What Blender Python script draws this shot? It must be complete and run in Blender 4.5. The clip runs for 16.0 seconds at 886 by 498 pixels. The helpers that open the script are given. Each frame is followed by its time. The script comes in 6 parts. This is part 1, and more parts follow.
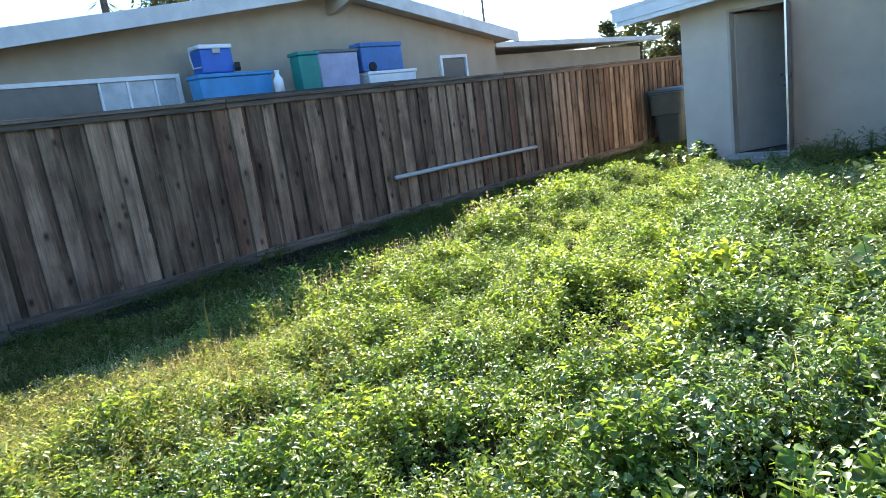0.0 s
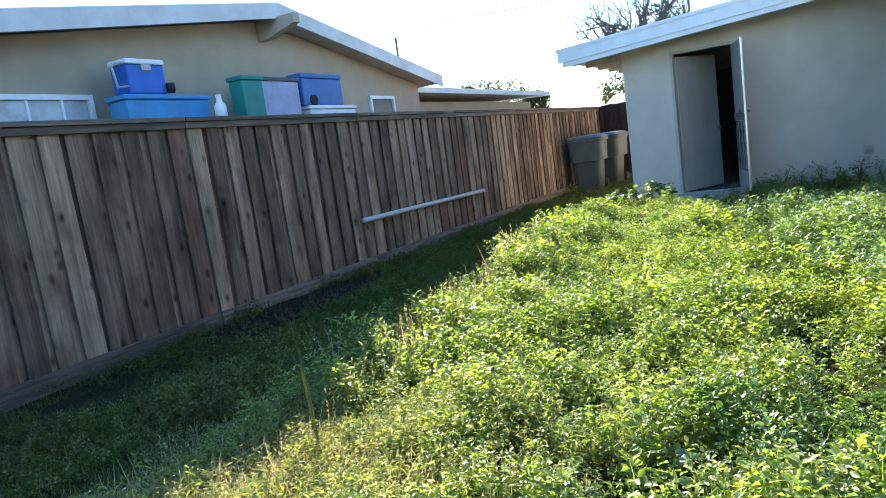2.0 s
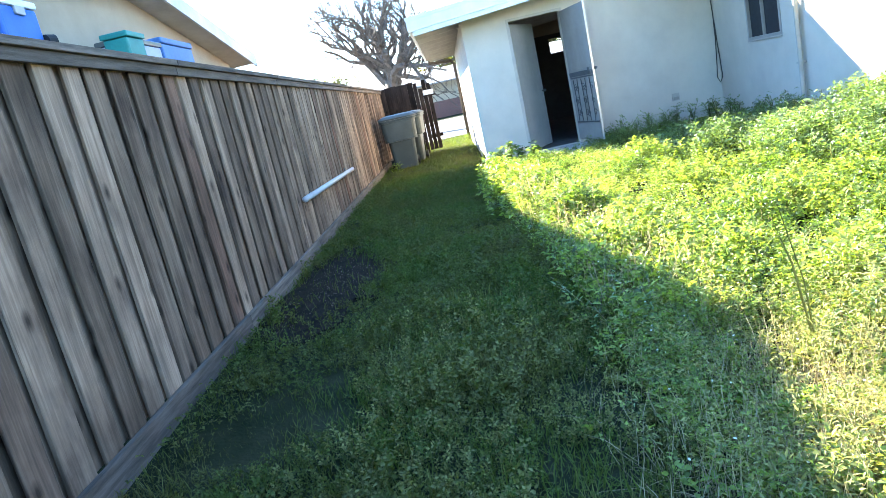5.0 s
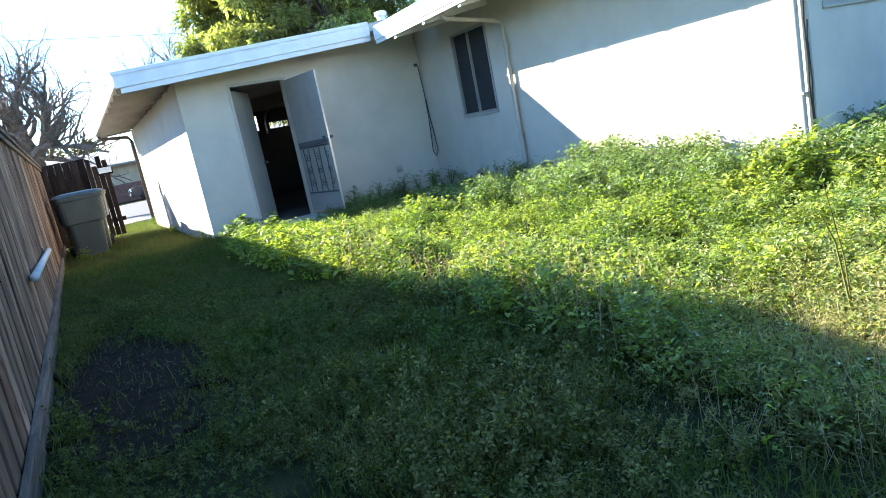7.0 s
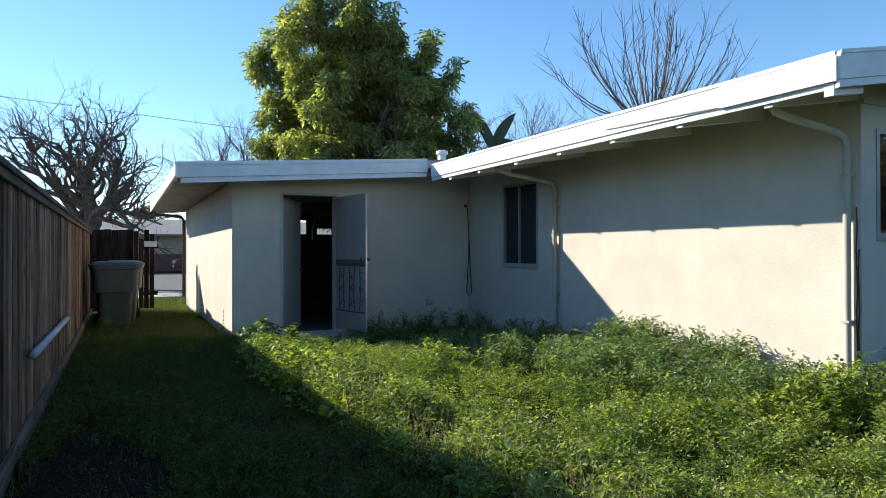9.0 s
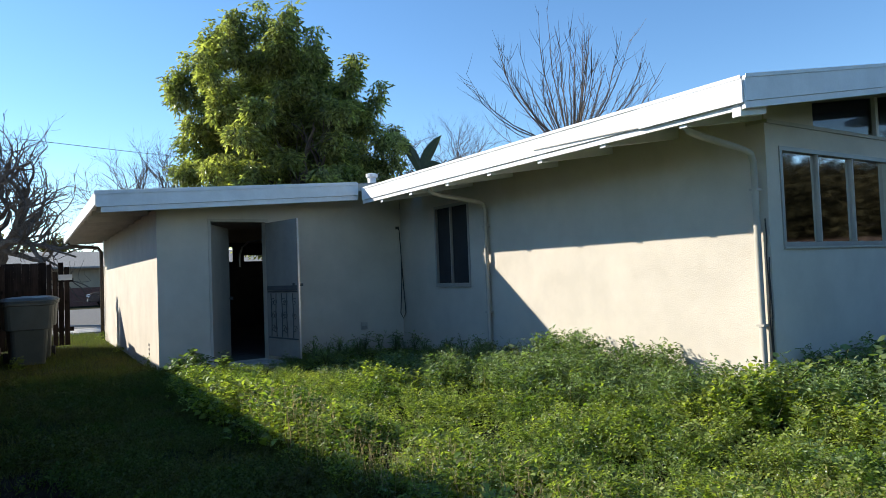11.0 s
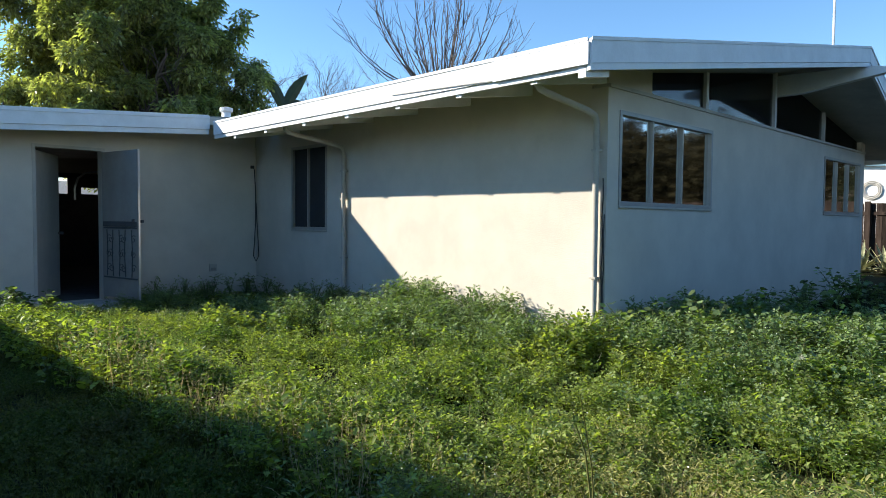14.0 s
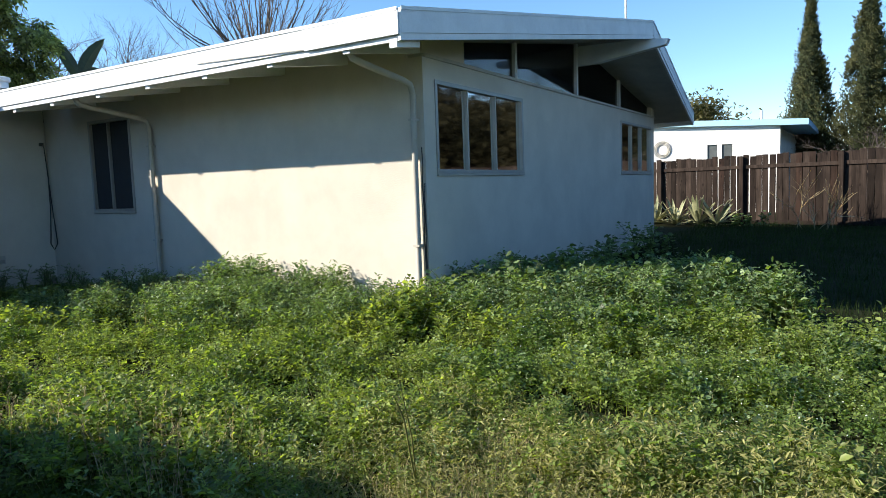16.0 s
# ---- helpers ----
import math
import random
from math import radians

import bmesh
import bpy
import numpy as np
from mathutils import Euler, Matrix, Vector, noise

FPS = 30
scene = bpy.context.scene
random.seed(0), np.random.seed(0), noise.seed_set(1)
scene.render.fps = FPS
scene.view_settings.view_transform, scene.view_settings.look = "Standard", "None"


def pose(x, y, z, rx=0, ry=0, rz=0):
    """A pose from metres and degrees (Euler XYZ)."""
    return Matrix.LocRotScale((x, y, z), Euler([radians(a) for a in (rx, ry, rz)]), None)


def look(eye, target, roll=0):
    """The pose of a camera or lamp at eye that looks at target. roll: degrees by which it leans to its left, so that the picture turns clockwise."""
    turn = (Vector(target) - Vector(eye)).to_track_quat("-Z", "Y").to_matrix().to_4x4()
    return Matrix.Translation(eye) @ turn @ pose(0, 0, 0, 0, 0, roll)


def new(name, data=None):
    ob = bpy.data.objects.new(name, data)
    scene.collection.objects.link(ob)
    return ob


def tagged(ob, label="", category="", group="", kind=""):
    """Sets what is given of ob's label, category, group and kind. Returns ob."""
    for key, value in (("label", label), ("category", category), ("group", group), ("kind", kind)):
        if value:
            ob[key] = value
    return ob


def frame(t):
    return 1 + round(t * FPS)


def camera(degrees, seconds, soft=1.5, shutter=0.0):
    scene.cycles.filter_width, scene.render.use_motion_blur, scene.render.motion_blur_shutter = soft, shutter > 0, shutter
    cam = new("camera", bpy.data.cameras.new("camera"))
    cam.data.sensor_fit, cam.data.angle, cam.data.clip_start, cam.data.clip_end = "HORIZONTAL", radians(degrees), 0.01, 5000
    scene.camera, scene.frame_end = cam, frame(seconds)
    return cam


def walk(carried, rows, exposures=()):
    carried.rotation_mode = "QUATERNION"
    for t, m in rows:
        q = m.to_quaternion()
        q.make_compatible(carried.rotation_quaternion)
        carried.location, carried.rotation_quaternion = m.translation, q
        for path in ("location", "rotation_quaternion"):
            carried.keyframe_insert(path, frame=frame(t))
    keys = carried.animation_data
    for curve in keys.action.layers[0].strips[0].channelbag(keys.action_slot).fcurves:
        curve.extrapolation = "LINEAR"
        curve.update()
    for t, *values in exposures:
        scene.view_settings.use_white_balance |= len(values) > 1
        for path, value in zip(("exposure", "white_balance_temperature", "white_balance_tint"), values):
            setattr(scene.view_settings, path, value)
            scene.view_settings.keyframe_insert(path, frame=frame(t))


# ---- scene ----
cam = camera(67.8, 16.0, soft=0.85)
PATH = [
    (0, (6.537, -10.636, 1.416), (5.179, -9.229, 0.995), -8.0),
    (0.5, (6.071, -10.617, 1.257), (4.843, -9.074, 0.922), -9.5),
    (1, (5.619, -10.637, 1.184), (4.536, -8.988, 0.857), -7.9),
    (1.5, (5.113, -10.731, 1.237), (4.24, -8.96, 0.918), -6.5),
    (2, (4.534, -10.792, 1.213), (3.558, -9.07, 0.925), -8.0),
    (2.5, (4.028, -10.917, 1.221), (2.992, -9.229, 0.938), -8.2),
    (3, (3.43, -11.105, 1.236), (2.504, -9.357, 0.942), -8.9),
    (3.2, (3.164, -11.138, 1.196), (2.239, -9.388, 0.908), -9.8),
    (5.3, (1.282, -11.023, 1.201), (1.448, -9.084, 0.74), -12.6),
    (5.5, (1.035, -10.868, 1.145), (1.383, -8.952, 0.69), -12.6),
    (6, (0.822, -10.548, 1.123), (1.378, -8.678, 0.684), -14.0),
    (6.5, (0.618, -10.274, 1.106), (1.424, -8.488, 0.707), -14.3),
    (7, (0.439, -10.172, 1.074), (1.355, -8.433, 0.703), -11.4),
    (7.5, (0.427, -10.14, 1.154), (1.347, -8.399, 0.804), -3.1),
    (8, (0.538, -10.168, 1.222), (1.584, -8.464, 1.189), 2.8),
    (8.2, (0.624, -10.125, 1.271), (1.603, -8.381, 1.265), 3.3),
    (10.3, (0.531, -10.088, 1.285), (1.374, -8.276, 1.355), -2.7),
    (10.5, (0.439, -10.088, 1.236), (1.372, -8.321, 1.324), -2.7),
    (11, (0.518, -10.117, 1.275), (1.585, -8.427, 1.349), -2.2),
    (11.5, (0.608, -10.128, 1.326), (1.789, -8.515, 1.399), -2.1),
    (12, (0.605, -10.151, 1.321), (1.845, -8.584, 1.403), -1.7),
    (12.5, (0.641, -10.17, 1.326), (1.927, -8.639, 1.399), -1.3),
    (13, (0.605, -10.159, 1.285), (1.93, -8.661, 1.312), -0.3),
    (13.5, (0.656, -10.166, 1.289), (1.975, -8.662, 1.25), 0.4),
    (14, (0.662, -10.181, 1.245), (2.042, -8.736, 1.157), 0.5),
    (14.5, (0.685, -10.218, 1.248), (2.203, -8.924, 1.101), -0.1),
    (15, (0.737, -10.243, 1.282), (2.353, -9.081, 1.091), -0.9),
    (15.5, (0.74, -10.27, 1.286), (2.399, -9.171, 1.09), -1.7),
    (16, (0.732, -10.25, 1.268), (2.419, -9.192, 1.08), -2.0),
]
EXPOSURES = [(0.0, 2.05), (1.5, 2.05), (2.5, 2.4), (3.2, 2.75), (5.3, 3.4), (5.5, 3.25), (6.0, 2.95), (6.5, 2.7), (7.0, 2.45), (7.5, 2.2), (8.0, 1.4), (8.2, 1.2),
             (10.3, 0.7), (11.0, 0.75), (12.5, 0.62), (13.0, 0.7), (14.0, 0.9), (16.0, 0.9)]
walk(cam, [(t, look(eye, target, roll)) for t, eye, target, roll in PATH], EXPOSURES)

# ---- world, sun ----
world = bpy.data.worlds.new("sky")
scene.world = world
world.use_nodes = True
wn = world.node_tree
sky = wn.nodes.new("ShaderNodeTexSky")
sky.sky_type = "NISHITA"
sky.sun_disc = False
sky.sun_elevation = radians(27.9)
sky.sun_rotation = math.atan2(-1.0, 1.2)
sky.air_density = 1.0
sky.dust_density = 0.0
sky.ozone_density = 4.0
wn.nodes["Background"].inputs["Strength"].default_value = 0.128
rich = wn.nodes.new("ShaderNodeHueSaturation")
rich.inputs["Saturation"].default_value = 1.1
rich.inputs["Hue"].default_value = 0.499
wn.links.new(sky.outputs["Color"], rich.inputs["Color"])
wn.links.new(rich.outputs["Color"], wn.nodes["Background"].inputs["Color"])

sun = new("sun", bpy.data.lights.new("sun", "SUN"))
sun.data.energy = 5.0
sun.data.angle = radians(0.53)
sun.data.color = (1.0, 0.925, 0.79)
sun.matrix_world = look((-10, 12, 8.25), (0, 0, 0))


# ---- materials ----
def material(name, colour, rough=0.7, var=0.18, scale=6.0, fine=70.0, bump=0.15, metal=0.0, stretch=(1, 1, 1),
             second=None, per_object=0.0, per_island=0.0, through_light=0.0, spec=0.4, stain=0.0, glow_tint=(1.75, 2.0, 0.55)):
    m = bpy.data.materials.new(name)
    m.use_nodes = True
    n, l = m.node_tree.nodes, m.node_tree.links
    b = n["Principled BSDF"]
    b.inputs["Roughness"].default_value = rough
    b.inputs["Metallic"].default_value = metal
    b.inputs["Specular IOR Level"].default_value = spec
    co = n.new("ShaderNodeTexCoord")
    mp = n.new("ShaderNodeMapping")
    mp.inputs["Scale"].default_value = stretch
    l.new(co.outputs["Object"], mp.inputs["Vector"])
    shift = None
    if per_object:
        shift = n.new("ShaderNodeVectorMath")
        shift.operation = "SCALE"
        shift.inputs[0].default_value = (31.0, 17.0, 23.0)
        l.new(n.new("ShaderNodeObjectInfo").outputs["Random"], shift.inputs["Scale"])
        l.new(shift.outputs["Vector"], mp.inputs["Location"])
    big = n.new("ShaderNodeTexNoise")
    big.inputs["Scale"].default_value = scale
    big.inputs["Detail"].default_value = 6
    big.inputs["Roughness"].default_value = 0.65
    l.new(mp.outputs["Vector"], big.inputs["Vector"])
    ramp = n.new("ShaderNodeValToRGB")
    c = np.array(colour)
    d = np.array(second) if second else c * (1 - 1.6 * var)
    ramp.color_ramp.elements[0].position, ramp.color_ramp.elements[1].position = 0.36, 0.64
    ramp.color_ramp.elements[0].color = (*np.clip(d, 0, 1), 1)
    ramp.color_ramp.elements[1].color = (*np.clip(c * (1 + var), 0, 1), 1)
    l.new(big.outputs["Fac"], ramp.inputs["Fac"])
    out = ramp.outputs["Color"]
    small = n.new("ShaderNodeTexNoise")
    small.inputs["Scale"].default_value = fine
    small.inputs["Detail"].default_value = 4
    l.new(mp.outputs["Vector"], small.inputs["Vector"])

    def scaled(colour_out, factor_out, low, high):
        r = n.new("ShaderNodeMapRange")
        r.inputs["To Min"].default_value, r.inputs["To Max"].default_value = low, high
        l.new(factor_out, r.inputs["Value"])
        v = n.new("ShaderNodeVectorMath")
        v.operation = "SCALE"
        l.new(colour_out, v.inputs[0])
        l.new(r.outputs["Result"], v.inputs["Scale"])
        return v.outputs["Vector"]

    out = scaled(out, small.outputs["Fac"], 1 - var, 1 + var)
    if per_object:
        out = scaled(out, n.new("ShaderNodeObjectInfo").outputs["Random"], 1 - per_object, 1 + per_object)
    if per_island:
        out = scaled(out, n.new("ShaderNodeNewGeometry").outputs["Random Per Island"], 1 - per_island, 1 + per_island)
    if stain:
        st = n.new("ShaderNodeTexNoise")
        st.inputs["Scale"].default_value = 1.3
        st.inputs["Detail"].default_value = 7
        sm = n.new("ShaderNodeMapping")
        sm.inputs["Scale"].default_value = (1.5, 1.5, 0.35)
        l.new(co.outputs["Object"], sm.inputs["Vector"])
        if shift:
            l.new(shift.outputs["Vector"], sm.inputs["Location"])
        l.new(sm.outputs["Vector"], st.inputs["Vector"])
        out = scaled(out, st.outputs["Fac"], 1 - stain, 1 + stain)
    l.new(out, b.inputs["Base Color"])
    if bump:
        bp = n.new("ShaderNodeBump")
        bp.inputs["Strength"].default_value = bump
        bp.inputs["Distance"].default_value = 0.01
        l.new(small.outputs["Fac"], bp.inputs["Height"])
        l.new(bp.outputs["Normal"], b.inputs["Normal"])
    if through_light:
        tr = n.new("ShaderNodeBsdfTranslucent")
        mx = n.new("ShaderNodeMixShader")
        mx.inputs["Fac"].default_value = through_light
        v = n.new("ShaderNodeVectorMath")
        v.operation = "MULTIPLY"
        v.inputs[1].default_value = glow_tint
        l.new(out, v.inputs[0])
        l.new(v.outputs["Vector"], tr.inputs["Color"])
        l.new(b.outputs["BSDF"], mx.inputs[1])
        l.new(tr.outputs["BSDF"], mx.inputs[2])
        l.new(mx.outputs["Shader"], n["Material Output"].inputs["Surface"])
    return m


def glass(name, tint=(0.02, 0.022, 0.025)):
    m = bpy.data.materials.new(name)
    m.use_nodes = True
    n, l = m.node_tree.nodes, m.node_tree.links
    gl, tr, mx, fr = (n.new("ShaderNodeBsdfGlossy"), n.new("ShaderNodeBsdfTransparent"), n.new("ShaderNodeMixShader"),
                      n.new("ShaderNodeFresnel"))
    gl.inputs["Roughness"].default_value = 0.05
    fr.inputs["IOR"].default_value = 1.48
    tr.inputs["Color"].default_value = (0.55, 0.58, 0.58, 1)
    l.new(fr.outputs["Fac"], mx.inputs["Fac"])
    l.new(tr.outputs["BSDF"], mx.inputs[1])
    l.new(gl.outputs["BSDF"], mx.inputs[2])
    l.new(mx.outputs["Shader"], n["Material Output"].inputs["Surface"])
    return m


STUCCO = material("stucco", (0.625, 0.572, 0.492), rough=0.9, var=0.05, scale=1.5, fine=160, bump=0.35, stain=0.06)
STUCCO_TAN = material("tan stucco", (0.40, 0.33, 0.245), rough=0.9, var=0.06, scale=1.5, fine=150, bump=0.3, stain=0.08)
STUCCO_WHITE = material("white stucco", (0.82, 0.80, 0.76), rough=0.9, var=0.05, scale=1.5, fine=120, bump=0.3, stain=0.05)
TRIM = material("white trim paint", (0.74, 0.75, 0.76), rough=0.55, var=0.05, scale=3, fine=60, bump=0.06, stain=0.06)
OLDTRIM = material("aged white trim paint", (0.56, 0.56, 0.56), rough=0.6, var=0.08, scale=2.5, fine=50, bump=0.1, stain=0.16)
SOFFIT = material("soffit paint", (0.50, 0.47, 0.42), rough=0.8, var=0.08, scale=3, fine=80, bump=0.1, stain=0.08)
ROOFING = material("gravel roofing", (0.30, 0.29, 0.27), rough=0.95, var=0.25, scale=30, fine=220, bump=0.5)


def timber(name, colour, dark, red, per_board=0.35, knots=0.75, rough=0.9):
    """Weathered sawn boards: fine upright grain, soft blotches, dark knots and a tone of its own for each board."""
    m = bpy.data.materials.new(name)
    m.use_nodes = True
    n, l = m.node_tree.nodes, m.node_tree.links
    b = n["Principled BSDF"]
    b.inputs["Roughness"].default_value = rough
    b.inputs["Specular IOR Level"].default_value = 0.12
    co, info = n.new("ShaderNodeTexCoord"), n.new("ShaderNodeObjectInfo")
    shift = n.new("ShaderNodeVectorMath")
    shift.operation = "SCALE"
    shift.inputs[0].default_value = (31.0, 47.0, 23.0)
    l.new(info.outputs["Random"], shift.inputs["Scale"])

    def field(kind, stretch, scale, detail=5):
        mp = n.new("ShaderNodeMapping")
        mp.inputs["Scale"].default_value = stretch
        l.new(co.outputs["Object"], mp.inputs["Vector"])
        l.new(shift.outputs["Vector"], mp.inputs["Location"])
        t = n.new(kind)
        t.inputs["Scale"].default_value = scale
        if kind == "ShaderNodeTexNoise":
            t.inputs["Detail"].default_value = detail
            t.inputs["Roughness"].default_value = 0.6
        l.new(mp.outputs["Vector"], t.inputs["Vector"])
        return t

    def span(value, a0, a1, b0, b1):
        r = n.new("ShaderNodeMapRange")
        for key, v in (("From Min", a0), ("From Max", a1), ("To Min", b0), ("To Max", b1)):
            r.inputs[key].default_value = v
        l.new(value, r.inputs["Value"])
        return r.outputs["Result"]

    def times(a, c):
        x = n.new("ShaderNodeMath")
        x.operation = "MULTIPLY"
        l.new(a, x.inputs[0])
        l.new(c, x.inputs[1])
        return x.outputs["Value"]

    grain = field("ShaderNodeTexNoise", (1, 1, 0.035), 75.0)
    band = field("ShaderNodeTexNoise", (1, 1, 0.10), 13.0, 3)
    blotch = field("ShaderNodeTexNoise", (1, 1, 0.6), 3.2, 6)
    knot = field("ShaderNodeTexVoronoi", (1, 1, 0.55), 6.5)
    mix = n.new("ShaderNodeMix")
    mix.data_type = "RGBA"
    mix.inputs["A"].default_value = (*dark, 1)
    hue = n.new("ShaderNodeValToRGB")
    for p, c in ((0.30, colour), (0.36, red), (0.42, red), (0.48, colour)):
        e = hue.color_ramp.elements.new(p)
        e.color = (*c, 1)
    hue.color_ramp.elements[0].color = hue.color_ramp.elements[-1].color = (*colour, 1)
    l.new(info.outputs["Random"], hue.inputs["Fac"])
    l.new(hue.outputs["Color"], mix.inputs["B"])
    l.new(span(blotch.outputs["Fac"], 0.28, 0.6, 0.0, 1.0), mix.inputs["Factor"])
    tone = times(span(grain.outputs["Fac"], 0.3, 0.7, 0.72, 1.24), span(band.outputs["Fac"], 0.3, 0.7, 0.62, 1.32))
    tone = times(tone, span(knot.outputs["Distance"], 0.05, 0.20, 1 - knots, 1.0))
    tone = times(tone, span(info.outputs["Random"], 0.0, 1.0, 1 - per_board, 1 + per_board))
    v = n.new("ShaderNodeVectorMath")
    v.operation = "SCALE"
    l.new(mix.outputs["Result"], v.inputs[0])
    l.new(tone, v.inputs["Scale"])
    l.new(v.outputs["Vector"], b.inputs["Base Color"])
    bp = n.new("ShaderNodeBump")
    bp.inputs["Strength"].default_value, bp.inputs["Distance"].default_value = 0.5, 0.006
    l.new(grain.outputs["Fac"], bp.inputs["Height"])
    l.new(bp.outputs["Normal"], b.inputs["Normal"])
    return m


FENCE = timber("weathered fence wood", (0.285, 0.190, 0.128), (0.105, 0.066, 0.045), (0.25, 0.125, 0.080), per_board=0.42)
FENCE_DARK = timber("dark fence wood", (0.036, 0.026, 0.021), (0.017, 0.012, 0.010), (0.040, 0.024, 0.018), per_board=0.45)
RAIL = material("grey rail wood", (0.165, 0.128, 0.102), rough=0.9, var=0.22, scale=5, fine=45, bump=0.3,
                stretch=(6, 0.4, 6), second=(0.085, 0.067, 0.053), per_object=0.25, spec=0.15)
SOIL = material("soil under weeds", (0.030, 0.030, 0.015), rough=1.0, var=0.3, scale=2.0, fine=60, bump=0.6,
                second=(0.014, 0.019, 0.007), spec=0.05)
DIRT = material("bare dirt", (0.026, 0.019, 0.013), rough=1.0, var=0.3, scale=9, fine=90, bump=0.7, second=(0.014, 0.011, 0.008), spec=0.05)
CONCRETE = material("concrete", (0.46, 0.44, 0.41), rough=0.9, var=0.1, scale=3, fine=90, bump=0.25, stain=0.1)
ASPHALT = material("asphalt", (0.11, 0.11, 0.11), rough=0.9, var=0.15, scale=6, fine=150, bump=0.3)
WEED = material("weed leaves", (0.212, 0.248, 0.080), rough=0.42, var=0.22, scale=1.6, fine=5, bump=0, second=(0.095, 0.155, 0.043),
                per_island=0.6, through_light=0.45, spec=0.22, glow_tint=(1.9, 2.0, 0.5))
MALLOW = material("mallow leaves", (0.165, 0.222, 0.100), rough=0.42, var=0.2, scale=2, fine=8, bump=0, second=(0.090, 0.145, 0.060),
                  per_island=0.6, through_light=0.34, spec=0.45, glow_tint=(1.8, 1.95, 0.6))
GRASS = material("lawn grass", (0.062, 0.092, 0.024), rough=0.6, var=0.22, scale=1.4, fine=4, bump=0, second=(0.110, 0.105, 0.040),
                 per_island=0.4, through_light=0.35, spec=0.12)
THATCH = material("olive thatch", (0.200, 0.185, 0.078), rough=0.75, var=0.2, scale=1.2, fine=6, bump=0, second=(0.120, 0.125, 0.045), per_island=0.4,
                  through_light=0.3, spec=0.1)
# lawn colour lowered to carry part of the house's shadow
SHADEGRASS = material("grass darkened for shade", (0.026, 0.044, 0.013), rough=0.6, var=0.2, scale=0.9, fine=4, bump=0, second=(0.018, 0.032, 0.010),
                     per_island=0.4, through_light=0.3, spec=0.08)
STRAW = material("dry grass", (0.46, 0.38, 0.24), rough=0.8, var=0.2, scale=1.5, fine=8, bump=0, second=(0.27, 0.235, 0.135),
                 per_island=0.45, through_light=0.35, glow_tint=(1.4, 1.3, 0.9))
PALEWEED = material("yellowed weed leaves", (0.33, 0.315, 0.130), rough=0.6, var=0.2, scale=2.0, fine=8, bump=0, second=(0.19, 0.20, 0.075), per_island=0.45,
                    through_light=0.38, spec=0.2, glow_tint=(1.6, 1.6, 0.7))
PETAL = material("small white flowers", (0.8, 0.8, 0.76), rough=0.6, var=0.05, bump=0, through_light=0.3)
STEM = material("plant stems", (0.14, 0.16, 0.05), rough=0.7, var=0.2, scale=4, bump=0, per_island=0.3)
BARK = material("grey bark", (0.125, 0.100, 0.083), rough=0.95, var=0.25, scale=6, fine=50, bump=0.5)
TREE_LEAF = material("tree leaves", (0.235, 0.245, 0.110), rough=0.36, var=0.2, scale=0.7, fine=3, bump=0, second=(0.125, 0.150, 0.062),
                     per_island=0.55, through_light=0.48, spec=0.6, glow_tint=(1.75, 1.9, 0.65))
CYPRESS = material("cypress foliage", (0.078, 0.078, 0.030), rough=0.8, var=0.2, scale=1.5, fine=5, bump=0, second=(0.028, 0.04, 0.016),
                   per_island=0.4, through_light=0.15)
DARKTREE = material("dark foliage", (0.024, 0.021, 0.011), rough=0.9, var=0.2, scale=0.5, fine=3, bump=0, second=(0.010, 0.010, 0.005), per_island=0.4, spec=0.03)
SHRUB = material("brown green foliage", (0.10, 0.085, 0.03), rough=0.8, var=0.2, scale=0.8, fine=4, bump=0, second=(0.05, 0.05, 0.02),
                 per_island=0.4, through_light=0.2)
GLASS = glass("window glass")
ROOM = material("room plaster", (0.36, 0.31, 0.26), rough=0.9, var=0.1, scale=2, bump=0.1)
SCREEN = material("insect screen", (0.035, 0.036, 0.04), rough=0.8, var=0.1, scale=3, fine=300, bump=0.2)
ALU = material("aluminium frame", (0.40, 0.385, 0.36), rough=0.4, var=0.06, scale=5, metal=0.3, bump=0.03)
METAL = material("bright metal strip", (0.75, 0.75, 0.76), rough=0.3, var=0.05, metal=0.8, bump=0.03)
DOOR_PALE = material("beige door paint", (0.50, 0.455, 0.40), rough=0.6, var=0.06, scale=3, fine=60, bump=0.08, stain=0.08)
# the gloom inside the garage is put into this wall colour
GARAGE_GLOOM = material("garage lining darkened for gloom", (0.075, 0.058, 0.045), rough=0.9, var=0.2, scale=2, bump=0.1)
DOOR = material("grey door paint", (0.33, 0.305, 0.275), rough=0.6, var=0.07, scale=3, fine=60, bump=0.08, stain=0.08)
DOOR_DARK = material("dark metal grille", (0.10, 0.10, 0.105), rough=0.5, var=0.1, bump=0.05)
PIPE_WHITE = material("white plastic", (0.50, 0.49, 0.48), rough=0.4, var=0.06, scale=5, bump=0.03)
SPOUT = material("painted downspout", (0.46, 0.43, 0.375), rough=0.55, var=0.06, scale=5, bump=0.05, stain=0.08)
CABLE = material("black cable", (0.06, 0.058, 0.055), rough=0.6, var=0.1, bump=0)
BIN = material("grey green bin plastic", (0.052, 0.064, 0.058), rough=0.5, var=0.1, scale=4, bump=0.05, stain=0.1)
RUBBER = material("black rubber", (0.02, 0.02, 0.02), rough=0.8, var=0.1, bump=0)
PALEBLUE = material("faded blue plastic", (0.06, 0.16, 0.38), rough=0.5, var=0.12, scale=4, bump=0.03)
BLUE = material("blue cooler plastic", (0.02, 0.12, 0.46), rough=0.4, var=0.1, scale=4, bump=0.03)
LIGHTBLUE = material("light blue plastic", (0.05, 0.26, 0.52), rough=0.45, var=0.1, scale=4, bump=0.03)
